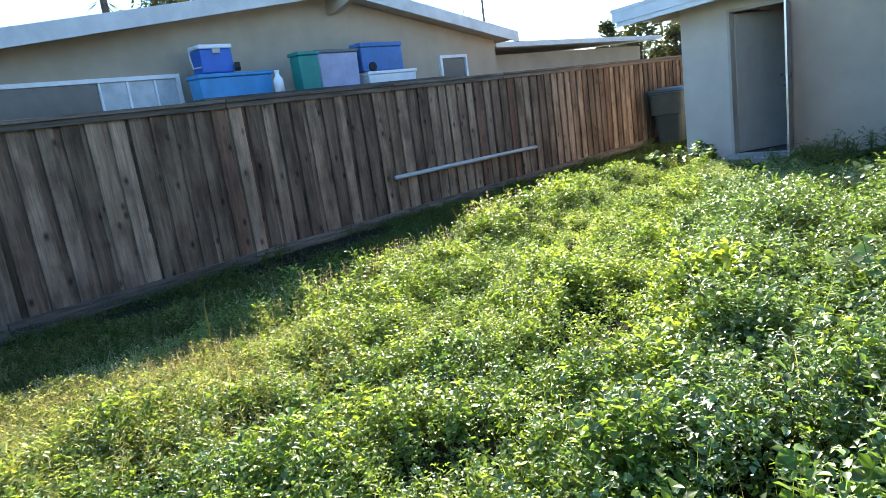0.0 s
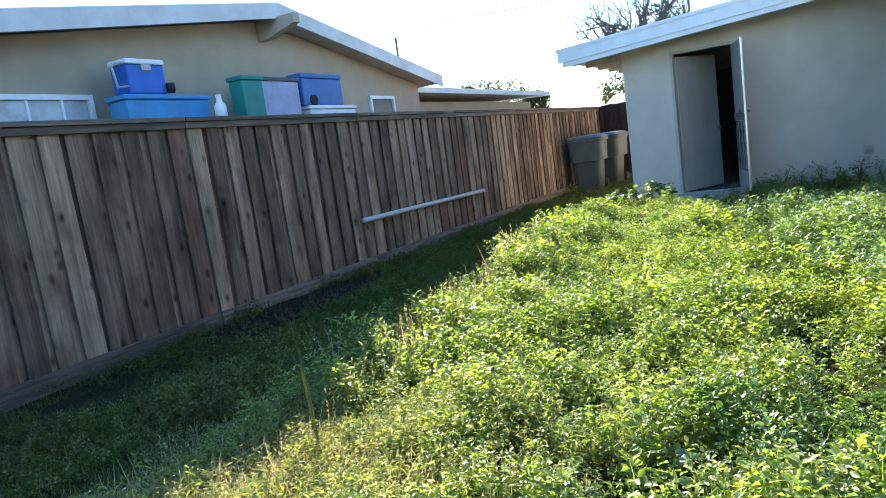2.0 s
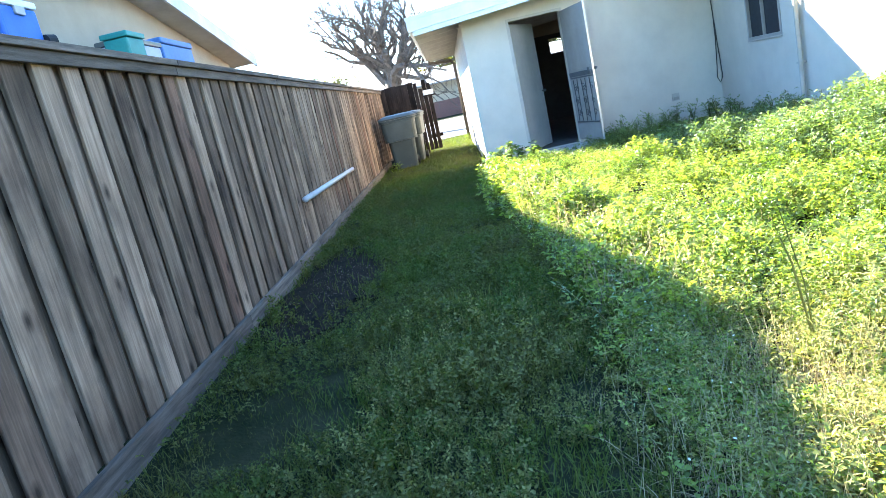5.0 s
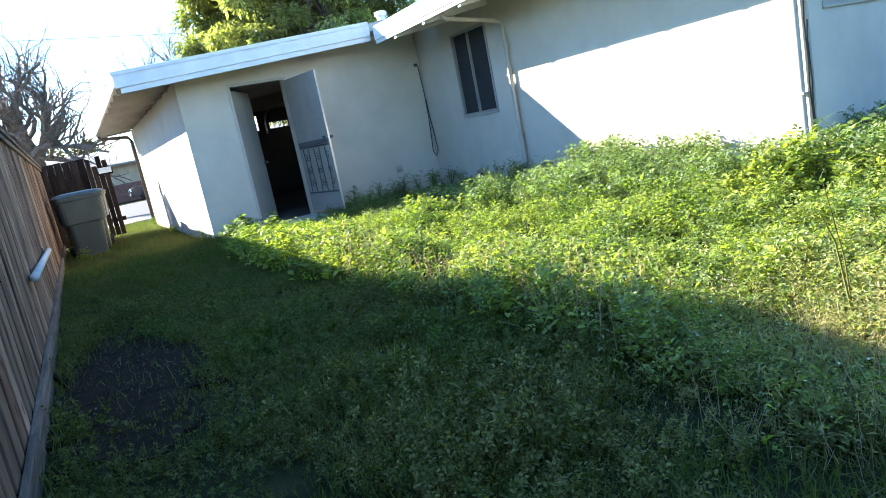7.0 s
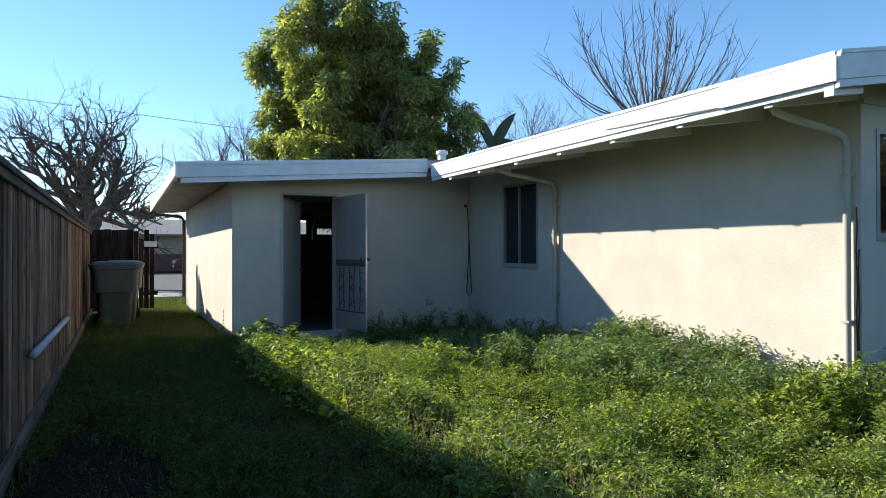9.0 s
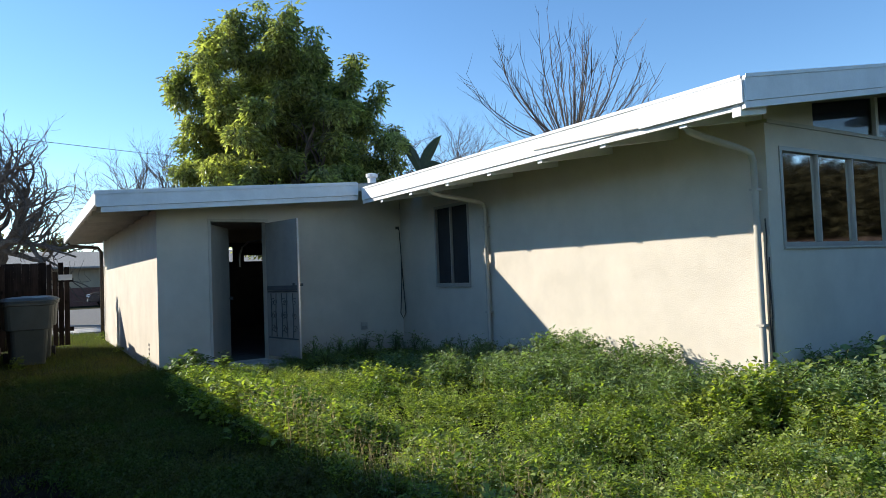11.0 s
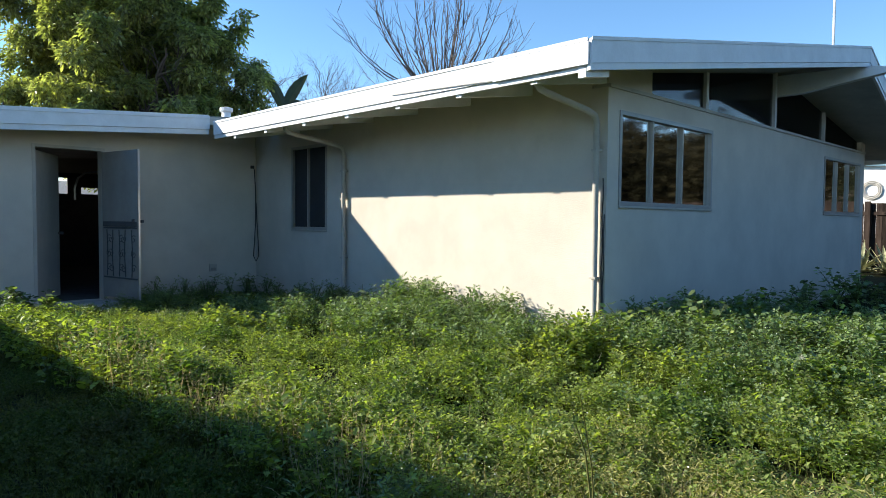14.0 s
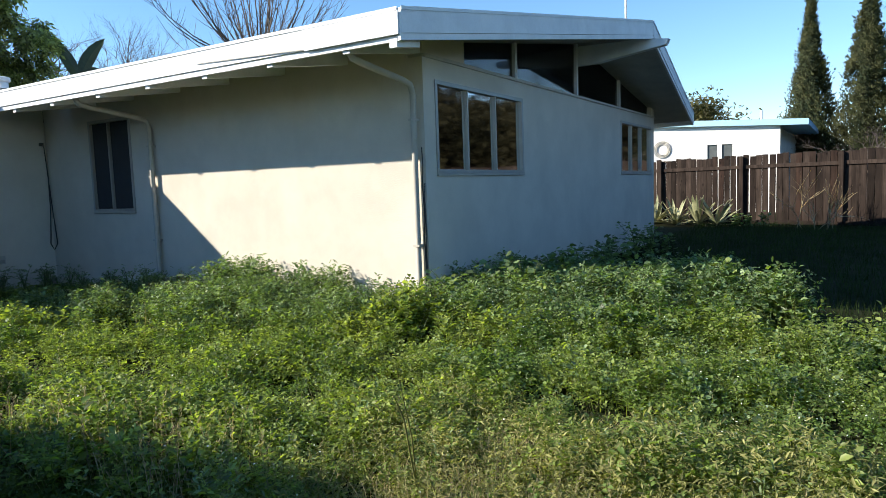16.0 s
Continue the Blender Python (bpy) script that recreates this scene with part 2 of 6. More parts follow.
GREEN = material("teal bin plastic", (0.02, 0.22, 0.19), rough=0.45, var=0.1, scale=4, bump=0.03)
LILAC = material("lilac grey plastic", (0.36, 0.38, 0.52), rough=0.45, var=0.1, scale=4, bump=0.03)
WHITE = material("white cooler plastic", (0.75, 0.76, 0.77), rough=0.45, var=0.05, scale=4, bump=0.03)
BRICK = material("maroon brick", (0.17, 0.085, 0.07), rough=0.9, var=0.2, scale=12, fine=60, bump=0.4)
CARPAINT = material("dark car paint", (0.09, 0.075, 0.075), rough=0.25, var=0.03, metal=0.5, bump=0)
LAMPGLASS = material("lamp glass", (0.8, 0.8, 0.82), rough=0.15, var=0.03, bump=0)
AGAVE = material("pale agave leaves", (0.40, 0.38, 0.22), rough=0.6, var=0.2, scale=4, fine=20, bump=0.1, second=(0.16, 0.19, 0.09), per_island=0.3)
BANANA = material("dark paddle leaves", (0.035, 0.05, 0.02), rough=0.5, var=0.2, scale=3, bump=0.1, through_light=0.15)


# ---- building helpers ----
def mesh_of(bm, name, mat, smooth=False):
    bmesh.ops.recalc_face_normals(bm, faces=bm.faces)
    me = bpy.data.meshes.new(name)
    bm.to_mesh(me)
    bm.free()
    for p in me.polygons:
        p.use_smooth = smooth
    me.materials.append(mat)
    return me


def part(name, bm, mat, parent=None, label="", smooth=False):
    ob = new(name, mesh_of(bm, name, mat, smooth))
    if parent is not None:
        ob.parent = parent
        ob.matrix_parent_inverse = parent.matrix_basis.inverted()
    if label:
        ob["label"] = label
    return ob


def thing(name, place, label, category, group="", kind="", turn=0):
    ob = new(name)
    ob.matrix_basis = pose(*place, 0, 0, turn)
    ob.empty_display_size = 0.1
    return tagged(ob, label, category, group, kind)


def box(bm, lo, hi, bevel=0.0, m=None):
    lo, hi = Vector(lo), Vector(hi)
    made = bmesh.ops.create_cube(bm, size=1.0)["verts"]
    for v in made:
        v.co = Vector([a + (b - a) * (c + 0.5) for a, b, c in zip(lo, hi, v.co)])
    if bevel:
        edges = list({e for v in made for e in v.link_edges})
        got = bmesh.ops.bevel(bm, geom=edges, offset=bevel, segments=2, affect="EDGES", profile=0.5)
        made = got["verts"] if m is not None else made
    if m is not None:
        bmesh.ops.transform(bm, matrix=m, verts=list({v for v in made if v.is_valid}))
    return bm


def boxes(*items, bevel=0.0):
    bm = bmesh.new()
    for lo, hi in items:
        box(bm, lo, hi, bevel)
    return bm


def tube(bm, points, radius, sides=8):
    """A round tube along points; radius may be one number or one for each point."""
    pts = [Vector(p) for p in points]
    rad = radius if isinstance(radius, (list, tuple)) else [radius] * len(pts)
    rings = []
    for i, p in enumerate(pts):
        d = (pts[min(i + 1, len(pts) - 1)] - pts[max(i - 1, 0)]).normalized()
        a = d.orthogonal().normalized() if i == 0 else (side - d * side.dot(d)).normalized()
        side = a
        b = d.cross(a)
        rings.append([bm.verts.new(p + rad[i] * (math.cos(k * math.tau / sides) * a + math.sin(k * math.tau / sides) * b))
                      for k in range(sides)])
    for r, q in zip(rings, rings[1:]):
        for k in range(sides):
            bm.faces.new((r[k], r[(k + 1) % sides], q[(k + 1) % sides], q[k]))
    bm.faces.new(rings[0][::-1])
    bm.faces.new(rings[-1])
    return bm


def prism(bm, outline, lift):
    """A slab: the outline (x, y, z corners) and the same moved by lift."""
    low = [bm.verts.new(p) for p in outline]
    top = [bm.verts.new(Vector(p) + Vector(lift)) for p in outline]
    n = len(low)
    bm.faces.new(low[::-1])
    bm.faces.new(top)
    for i in range(n):
        bm.faces.new((low[i], low[(i + 1) % n], top[(i + 1) % n], top[i]))
    return bm


def pierced(axis, near, far, a0, a1, z0, z1, holes):
    """A wall from a0 to a1 along 'x' or 'y', between two faces, with holes (a, b, low, high) right through it."""
    us = sorted({a0, a1, *[h[0] for h in holes], *[h[1] for h in holes]})
    vs = sorted({z0, z1, *[h[2] for h in holes], *[h[3] for h in holes]})
    bm = bmesh.new()
    cache = {}

    def vert(i, j, side):
        key = (i, j, side)
        if key not in cache:
            w = far if side else near
            cache[key] = bm.verts.new((us[i], w, vs[j]) if axis == "x" else (w, us[i], vs[j]))
        return cache[key]

    def solid(i, j):
        if not (0 <= i < len(us) - 1 and 0 <= j < len(vs) - 1):
            return False
        u, v = (us[i] + us[i + 1]) / 2, (vs[j] + vs[j + 1]) / 2
        return not any(h[0] < u < h[1] and h[2] < v < h[3] for h in holes)

    for i in range(len(us) - 1):
        for j in range(len(vs) - 1):
            if not solid(i, j):
                continue
            for side in (0, 1):
                bm.faces.new([vert(i, j, side), vert(i + 1, j, side), vert(i + 1, j + 1, side), vert(i, j + 1, side)])
            for (di, dj), (p, q) in {(-1, 0): ((i, j), (i, j + 1)), (1, 0): ((i + 1, j), (i + 1, j + 1)),
                                     (0, -1): ((i, j), (i + 1, j)), (0, 1): ((i, j + 1), (i + 1, j + 1))}.items():
                if not solid(i + di, j + dj):
                    bm.faces.new([vert(*p, 0), vert(*q, 0), vert(*q, 1), vert(*p, 1)])
    return bm


def scatter_mesh(name, mat, template, faces, places, turns, sizes):
    """Many copies of one small template joined into one mesh. turns: (n, 3, 3) matrices."""
    t = np.asarray(template, dtype=np.float32)
    v = np.einsum("nij,kj->nki", turns, t) * np.asarray(sizes)[:, None, None] + np.asarray(places)[:, None, :]
    n, k = len(places), len(t)
    flat = [len(f) for f in faces]
    loops = np.concatenate([np.array(f) for f in faces])
    all_loops = (loops[None, :] + (np.arange(n) * k)[:, None]).ravel()
    sizes_f = np.tile(flat, n)
    me = bpy.data.meshes.new(name)
    me.vertices.add(n * k)
    me.vertices.foreach_set("co", v.astype(np.float32).ravel())
    me.loops.add(len(all_loops))
    me.loops.foreach_set("vertex_index", all_loops.astype(np.int32))
    me.polygons.add(len(sizes_f))
    starts = np.concatenate([[0], np.cumsum(sizes_f)[:-1]])
    me.polygons.foreach_set("loop_start", starts.astype(np.int32))
    me.update(calc_edges=True)
    me.materials.append(mat)
    return me


def turns_of(yaw, pitch, roll):
    cy, sy, cp, sp, cr, sr = np.cos(yaw), np.sin(yaw), np.cos(pitch), np.sin(pitch), np.cos(roll), np.sin(roll)
    o, i = np.zeros_like(yaw), np.ones_like(yaw)
    rz = np.stack([np.stack([cy, -sy, o], -1), np.stack([sy, cy, o], -1), np.stack([o, o, i], -1)], -2)
    rx = np.stack([np.stack([i, o, o], -1), np.stack([o, cp, -sp], -1), np.stack([o, sp, cp], -1)], -2)
    ry = np.stack([np.stack([cr, o, sr], -1), np.stack([o, i, o], -1), np.stack([-sr, o, cr], -1)], -2)
    return rz @ rx @ ry


# ---- plan ----
FENCE_TOP = 1.79
GX, GY = 2.08, 0.0            # garage corner
SX, RY, EX = 6.04, -6.76, 14.48   # long wall, gable wall, far corner
RIDGE_X, BACK = 10.35, 8.3
EAVE = 2.632
SLOPE = (3.46 - EAVE) / (RIDGE_X - 5.0)

# ---- ground ----
bm = bmesh.new()
bmesh.ops.create_grid(bm, x_segments=60, y_segments=60, size=30, matrix=Matrix.Translation((5, -3, 0)))
for v in bm.verts:
    inside = max(0.0, 1 - max(abs(v.co.x - 5), abs(v.co.y + 3)) / 28)
    v.co.z += 0.03 * noise.noise(v.co * 0.6) * min(1, inside * 4) - 0.012
    if max(abs(v.co.x - 5), abs(v.co.y + 3)) > 29.5:
        v.co.x, v.co.y = 5 + (v.co.x - 5) * 60, -3 + (v.co.y + 3) * 60
ground = part("ground", bm, SOIL)
tagged(ground, "weedy dark soil of an overgrown back yard", "ground", kind="structure")

bm = bmesh.new()
ring = []
for k in range(40):
    a = k * math.tau / 40
    r = 1 + 0.5 * noise.noise(Vector((math.cos(a) * 2.3, math.sin(a) * 2.3, 3))) + 0.35 * noise.noise(Vector((math.cos(a) * 6, math.sin(a) * 6, 7)))
    ring.append((0.46 + 0.42 * r * math.cos(a), -6.05 + 1.35 * r * math.sin(a), -0.02))
prism(bm, ring, (0, 0, 0.034))
bare_patch = part("dirt_patch", bm, DIRT)
tagged(bare_patch, "bare dark dirt patch in the lawn beside the fence", "dirt", kind="structure")

# ---- street beyond the side gate ----
tagged(part("pavement", boxes(((-12, 10.6, -0.03), (30, 12.6, 0.03))), CONCRETE), "pale concrete pavement along the street", "pavement", kind="structure")
tagged(part("road", boxes(((-60, 12.9, -0.06), (70, 33, 0.012))), ASPHALT), "grey asphalt street in sunlight", "road", kind="structure")


# ---- own house ----
W1 = (-2.10, -1.17, 1.10, 2.32)
W2, W3 = (6.255, 8.22, 1.415, 2.288), (12.27, 14.22, 1.415, 2.288)
DOOR_HOLE = (2.83, 3.65, 0.06, 2.18)
house = thing("house", (6, 0, 0), "single-storey beige stucco house with a low gable roof", "house")
part("wall", pierced("y", SX, SX + 0.18, RY + 0.18, -0.003, -0.1, 2.665, [W1]), STUCCO, house)
part("wall", pierced("x", RY, RY + 0.18, SX, EX, -0.1, 2.5, [W2, W3]), STUCCO, house)
part("wall", boxes(((EX - 0.18, RY + 0.183, -0.1), (EX, BACK - 0.6, 2.665))), STUCCO, house)
part("wall", boxes(((SX + 0.003, BACK - 0.78, -0.1), (EX - 0.183, BACK - 0.6, 2.665))), STUCCO, house)
part("wall", pierced("x", GY, GY + 0.18, GX, SX + 0.18, -0.1, 2.42, [DOOR_HOLE]), STUCCO, house, "garage wall with a doorway")
part("wall", boxes(((GX, GY + 0.183, -0.1), (GX + 0.18, 7.75, 2.36))), STUCCO, house, "garage side wall in raking sunlight")
part("wall", pierced("x", 7.57, 7.75, GX + 0.183, SX + 0.18, -0.1, 2.42, [(2.4, 6.0, 0.0, 2.3)]), STUCCO, house)
# inner wall painted dark to deepen the unlit interior
part("wall", boxes(((SX + 0.01, GY + 0.185, -0.1), (SX + 0.18, 7.565, 2.6))), GARAGE_GLOOM, house, "inner wall of the garage, coloured dark for its gloom")
part("foundation", boxes(((GX + 0.185, GY + 0.01, -0.1), (SX, 7.56, 0.05))), ASPHALT, house, "dark concrete garage floor")
part("foundation", boxes(((SX + 0.19, RY + 0.19, -0.1), (EX - 0.19, BACK - 0.79, 0.1))), ROOM, house, "dim room floor")


def roof_z(x):
    return EAVE + SLOPE * (min(x, 2 * RIDGE_X - x) - 5.0)


def sheet(plan, thick):
    bm = bmesh.new()
    return prism(bm, [(x, y, roof_z(x) - thick) for x, y in plan], (0, 0, thick - 0.03))


bm = bmesh.new()
prism(bm, [(SX + 0.19, RY + 3.6, 0.1), (EX - 0.19, RY + 3.6, 0.1), (EX - 0.19, RY + 3.6, roof_z(EX - 0.19) - 0.155), (RIDGE_X, RY + 3.6, roof_z(RIDGE_X) - 0.155),
           (SX + 0.19, RY + 3.6, roof_z(SX + 0.19) - 0.155)], (0, 0.1, 0))
part("partition", bm, ROOM, house)
left = [(5.03, -7.24), (RIDGE_X, -7.75), (RIDGE_X, BACK), (6.12, BACK), (6.12, -0.72), (5.03, -0.72)]
right = [(RIDGE_X, -7.75), (15.68, -7.24), (15.68, BACK), (RIDGE_X, BACK)]
part("roof", sheet(left, 0.15), SOFFIT, house, "low-slope roof deck, boarded underneath")
part("roof", sheet(right, 0.15), SOFFIT, house, "low-slope roof deck, boarded underneath")
for plan in (left, right):
    bm = bmesh.new()
    prism(bm, [(x, y, roof_z(x) - 0.028) for x, y in plan], (0, 0, 0.022))
    part("roofing", bm, ROOFING, house, "grey gravel roofing")


def edge_board(name, a, b, drop, thick, out, mat, label=""):
    """A fascia board hung along the edge from a to b; out: the way that it faces."""
    a, b, out = Vector(a), Vector(b), Vector(out).normalized()
    bm = bmesh.new()
    prism(bm, [a, b, b + out * thick, a + out * thick], (0, 0, -drop))
    return part(name, bm, mat, house, label)


for a, b, out, lines in (((5.0, -7.255, 2.638), (5.0, -0.75, 2.656), (-1, 0, 0), True),
                         ((4.968, -7.255, 2.638), (RIDGE_X, -7.775, 3.466), (-0.1, -1, 0), False),
                         ((RIDGE_X + 0.002, -7.775, 3.466), (15.73, -7.255, 2.638), (0.1, -1, 0), False),
                         ((15.7, -7.25, 2.638), (15.7, BACK, 2.638), (1, 0, 0), False)):
    edge_board("fascia", a, b, 0.19, 0.035, out, TRIM, "white painted fascia board")
    o = Vector(out).normalized() * 0.037
    edge_board("drip_edge", Vector(a) + o + Vector((0, 0, 0.010)), Vector(b) + o + Vector((0, 0, 0.010)), 0.028, 0.006, out, TRIM)
    i = -Vector(out).normalized() * 0.004
    edge_board("sub_fascia", Vector(a) + i - Vector((0, 0, 0.192)), Vector(b) + i - Vector((0, 0, 0.192)), 0.05, 0.024 if lines else 0.03, out, TRIM)
# the replaced end piece of the long fascia, a little proud, with its open joint
edge_board("fascia_end", (4.962, -7.27, 2.612), (4.962, -6.30, 2.614), 0.172, 0.014, (-1, 0, 0), TRIM, "newer white end board of the fascia")
bm = bmesh.new()
prism(bm, [(4.958, -6.296, 2.46), (4.958, -4.9, 2.515), (4.958, -4.9, 2.509), (4.958, -6.296, 2.452)], (-0.0075, 0, 0))
part("split", bm, SOFFIT, house, "dark split along the fascia board")

# beam ends under the long eave
for y in (-1.36, -2.23, -3.17, -4.06, -4.95, -5.83, -6.71):
    bm = bmesh.new()
    prism(bm, [(5.0, y - 0.035, 2.372), (5.0, y + 0.035, 2.372), (SX - 0.003, y + 0.035, 2.372 + 1.03 * SLOPE), (SX - 0.003, y - 0.035, 2.372 + 1.03 * SLOPE)],
          (0, 0, 0.115))
    part("rafter", bm, TRIM, house, "white painted rafter end under the eave")
bm = bmesh.new()
prism(bm, [(4.975, -7.235, 2.350), (4.975, -7.165, 2.350), (5.3, -7.165, 2.350 + 0.32 * SLOPE), (5.3, -7.235, 2.350 + 0.32 * SLOPE)], (0, 0, 0.10))
part("rafter", bm, TRIM, house, "white painted rafter end under the eave")

# ridge beam and the high window band of the gable
bm = bmesh.new()
prism(bm, [(RIDGE_X - 0.06, -8.03, 3.19), (RIDGE_X - 0.06, -7.99, 3.115), (RIDGE_X - 0.06, -7.0, 2.985), (RIDGE_X - 0.06, RY + 1.0, 2.985), (RIDGE_X - 0.06, RY + 1.0, 3.29), (RIDGE_X - 0.06, -7.76, 3.225)], (0.12, 0, 0))
part("ridge_beam", bm, TRIM, house, "painted ridge beam jutting past the gable")
for x in (8.16, 10.25, 12.33):
    part("mullion", boxes(((x - 0.03, RY + 0.03, 2.5), (x + 0.03, RY + 0.12, roof_z(x) - 0.152))), TRIM, house)
part("sill_board", boxes(((SX + 0.01, RY - 0.02, 2.497), (EX - 0.01, RY + 0.17, 2.53))), SOFFIT, house)
for lo, hi in ((6.85, 8.13), (8.19, 10.22), (10.28, 12.30), (12.36, 14.25)):
    bm = bmesh.new()
    top = [(lo, RY + 0.07, roof_z(lo) - 0.155), (hi, RY + 0.07, roof_z(hi) - 0.155)]
    if lo < RIDGE_X < hi:
        top.insert(1, (RIDGE_X, RY + 0.07, roof_z(RIDGE_X) - 0.155))
    prism(bm, [(lo, RY + 0.07, 2.532), *top, (hi, RY + 0.07, 2.532)], (0, 0.006, 0))
    pane = part("clerestory_pane", bm, GLASS, house, "dark high window pane under the gable")
    pane.visible_shadow = False

# garage roof
def garage_z(x):
    return 2.492 + 0.071 * (x - 1.29)


for y0 in (GY, 7.57):
    bm = bmesh.new()
    prism(bm, [(GX, y0, 2.421), (SX - 0.003, y0, 2.421), (SX - 0.003, y0, garage_z(SX) - 0.122), (GX, y0, garage_z(GX) - 0.122)], (0, 0.18, 0))
    part("wall", bm, STUCCO, house)
for xa, xb in ((SX, 6.84), (14.28, EX)):
    bm = bmesh.new()
    prism(bm, [(xa, RY, 2.532), (xb, RY, 2.532), (xb, RY, roof_z(xb) - 0.152), (xa, RY, roof_z(xa) - 0.152)], (0, 0.177, 0))
    part("wall", bm, STUCCO, house)
plan = [(1.31, -0.62), (6.1, -0.62), (6.1, BACK), (1.31, BACK)]
bm = bmesh.new()
prism(bm, [(x, y, garage_z(x) - 0.12) for x, y in plan], (0, 0, 0.11))
part("roof", bm, SOFFIT, house, "nearly flat garage roof deck")
bm = bmesh.new()
prism(bm, [(x, y, garage_z(x) - 0.008) for x, y in plan], (0, 0, 0.012))
part("roofing", bm, ROOFING, house, "grey gravel roofing")
edge_board("fascia", (1.27, -0.625, garage_z(1.27) + 0.006), (4.95, -0.625, garage_z(4.95) + 0.006), 0.20, 0.035, (0, -1, 0), TRIM, "white fascia board over the garage")
edge_board("drip_edge", (1.25, -0.662, garage_z(1.25) + 0.016), (4.93, -0.662, garage_z(4.93) + 0.016), 0.05, 0.012, (0, -1, 0), TRIM)
edge_board("sub_fascia", (1.33, -0.618, garage_z(1.33) - 0.196), (4.95, -0.618, garage_z(4.95) - 0.196), 0.07, 0.022, (0, -1, 0), TRIM)
edge_board("fascia", (1.29, -0.62, garage_z(1.29) + 0.006), (1.29, BACK - 0.3, garage_z(1.29) + 0.006), 0.17, 0.03, (-1, 0, 0), TRIM, "white fascia board over the garage")
for k in range(11):
    y = -0.1 + 0.78 * k
    bm = bmesh.new()
    prism(bm, [(1.32, y - 0.022, garage_z(1.32) - 0.22), (1.32, y + 0.022, garage_z(1.32) - 0.22), (GX - 0.003, y + 0.022, garage_z(GX) - 0.22), (GX - 0.003, y - 0.022, garage_z(GX) - 0.22)], (0, 0, 0.099))
    part("rafter", bm, SOFFIT, house)


# windows: frame, panes, sill
def window(name, axis, wall, out, a0, a1, z0, z1, bars, pane_mat, label):
    """A framed window in a wall face at 'wall'; out: +1 or -1 is the way to the outside along the wall's normal."""
    w = thing(name, (a0, wall, z0) if axis == "x" else (wall, a0, z0), label, "window", kind="structure")

    def at(u, d, z):
        return (u, wall + out * d, z) if axis == "x" else (wall + out * d, u, z)

    def bar(nm, u0, u1, d0, d1, za, zb, mat, lb=""):
        p, q = Vector(at(u0, d0, za)), Vector(at(u1, d1, zb))
        lo, hi = [min(a, b) for a, b in zip(p, q)], [max(a, b) for a, b in zip(p, q)]
        return part(nm, boxes((lo, hi), bevel=0.004), mat, w, lb)

    bm = bmesh.new()
    for u0, u1, za, zb in ((a0 - 0.018, a0 + 0.022, z0 - 0.018, z1 + 0.018), (a1 - 0.022, a1 + 0.018, z0 - 0.018, z1 + 0.018),
                           (a0 + 0.022, a1 - 0.022, z0 - 0.018, z0 + 0.022), (a0 + 0.022, a1 - 0.022, z1 - 0.022, z1 + 0.018)):
        p, q = Vector(at(u0, -0.06, za)), Vector(at(u1, 0.012, zb))
        box(bm, [min(a, b) for a, b in zip(p, q)], [max(a, b) for a, b in zip(p, q)])
    part("window_frame", bm, ALU, w)
    bar("window_sill", a0 - 0.02, a1 + 0.02, 0.0, 0.022, z0 - 0.04, z0 - 0.02, SPOUT)
    edges = [a0 + 0.022, *bars, a1 - 0.022]
    for b in bars:
        bar("mullion", b - 0.011, b + 0.011, -0.05, 0.006, z0 + 0.022, z1 - 0.022, ALU)
    for e, f in zip(edges, edges[1:]):
        g = bar("pane", e + (0.018 if e in bars else 0.001), f - (0.018 if f in bars else 0.001), -0.035, -0.029, z0 + 0.023, z1 - 0.023, pane_mat)
        g.visible_shadow = False
    return w


window("window_1", "y", SX, -1, *W1, [-1.60], SCREEN, "two-pane window with dark insect screens and a white mullion")
window("window_2", "x", RY, -1, *W2, [6.88, 7.52], GLASS, "three-pane window reflecting dark trees")
window("window_3", "x", RY, -1, *W3, [12.92, 13.55], GLASS, "three-pane window at the far end of the gable wall")


# doorway of the garage
def leaf(name, hinge, toward, width, z0, z1, mat, label):
    d = thing(name, (*hinge, z0), label, "door", kind="structure", turn=math.degrees(math.atan2(toward[1] - hinge[1], toward[0] - hinge[0])))
    part("panel", boxes(((0.0, -0.015, 0.0), (width, 0.015, z1 - z0)), bevel=0.004), mat, d).matrix_parent_inverse = Matrix()
    return d


door_1 = leaf("door_1", (2.845, 0.15), (3.345, 1.0), 0.93, 0.07, 2.15, DOOR_PALE, "beige flush door standing open into the dark garage")
door_2 = leaf("door_2", (3.66, -0.02), (3.845, -0.9), 0.90, 0.12, 2.16, DOOR, "grey screen door with a bright metal edge, swung open outwards")


def on_leaf(name, bm, mat, parent, label=""):
    p = part(name, bm, mat, parent, label)
    p.matrix_parent_inverse = Matrix()
    return p


on_leaf("edge_strip", boxes(((0.901, -0.012, 0.0), (0.909, 0.012, 2.04))), METAL, door_2, "bright metal edge strip")
on_leaf("push_bar", boxes(((0.05, -0.040, 0.995), (0.88, -0.017, 1.065)), bevel=0.005), DOOR_DARK, door_2, "dark push bar")
on_leaf("handle", boxes(((0.84, -0.075, 1.06), (0.88, -0.046, 1.10)), ((0.875, 0.025, 1.05), (0.925, 0.06, 1.09)), bevel=0.006), DOOR_DARK, door_2)
def scroll(x, z, size, turn, hand):
    """A curled bar of the door's grille."""
    pts = []
    for q in range(15):
        a, r = turn + hand * q * 0.55, size * (1 - 0.062 * q)
        pts.append((x + r * math.cos(a), -0.024, z + r * math.sin(a)))
    return pts


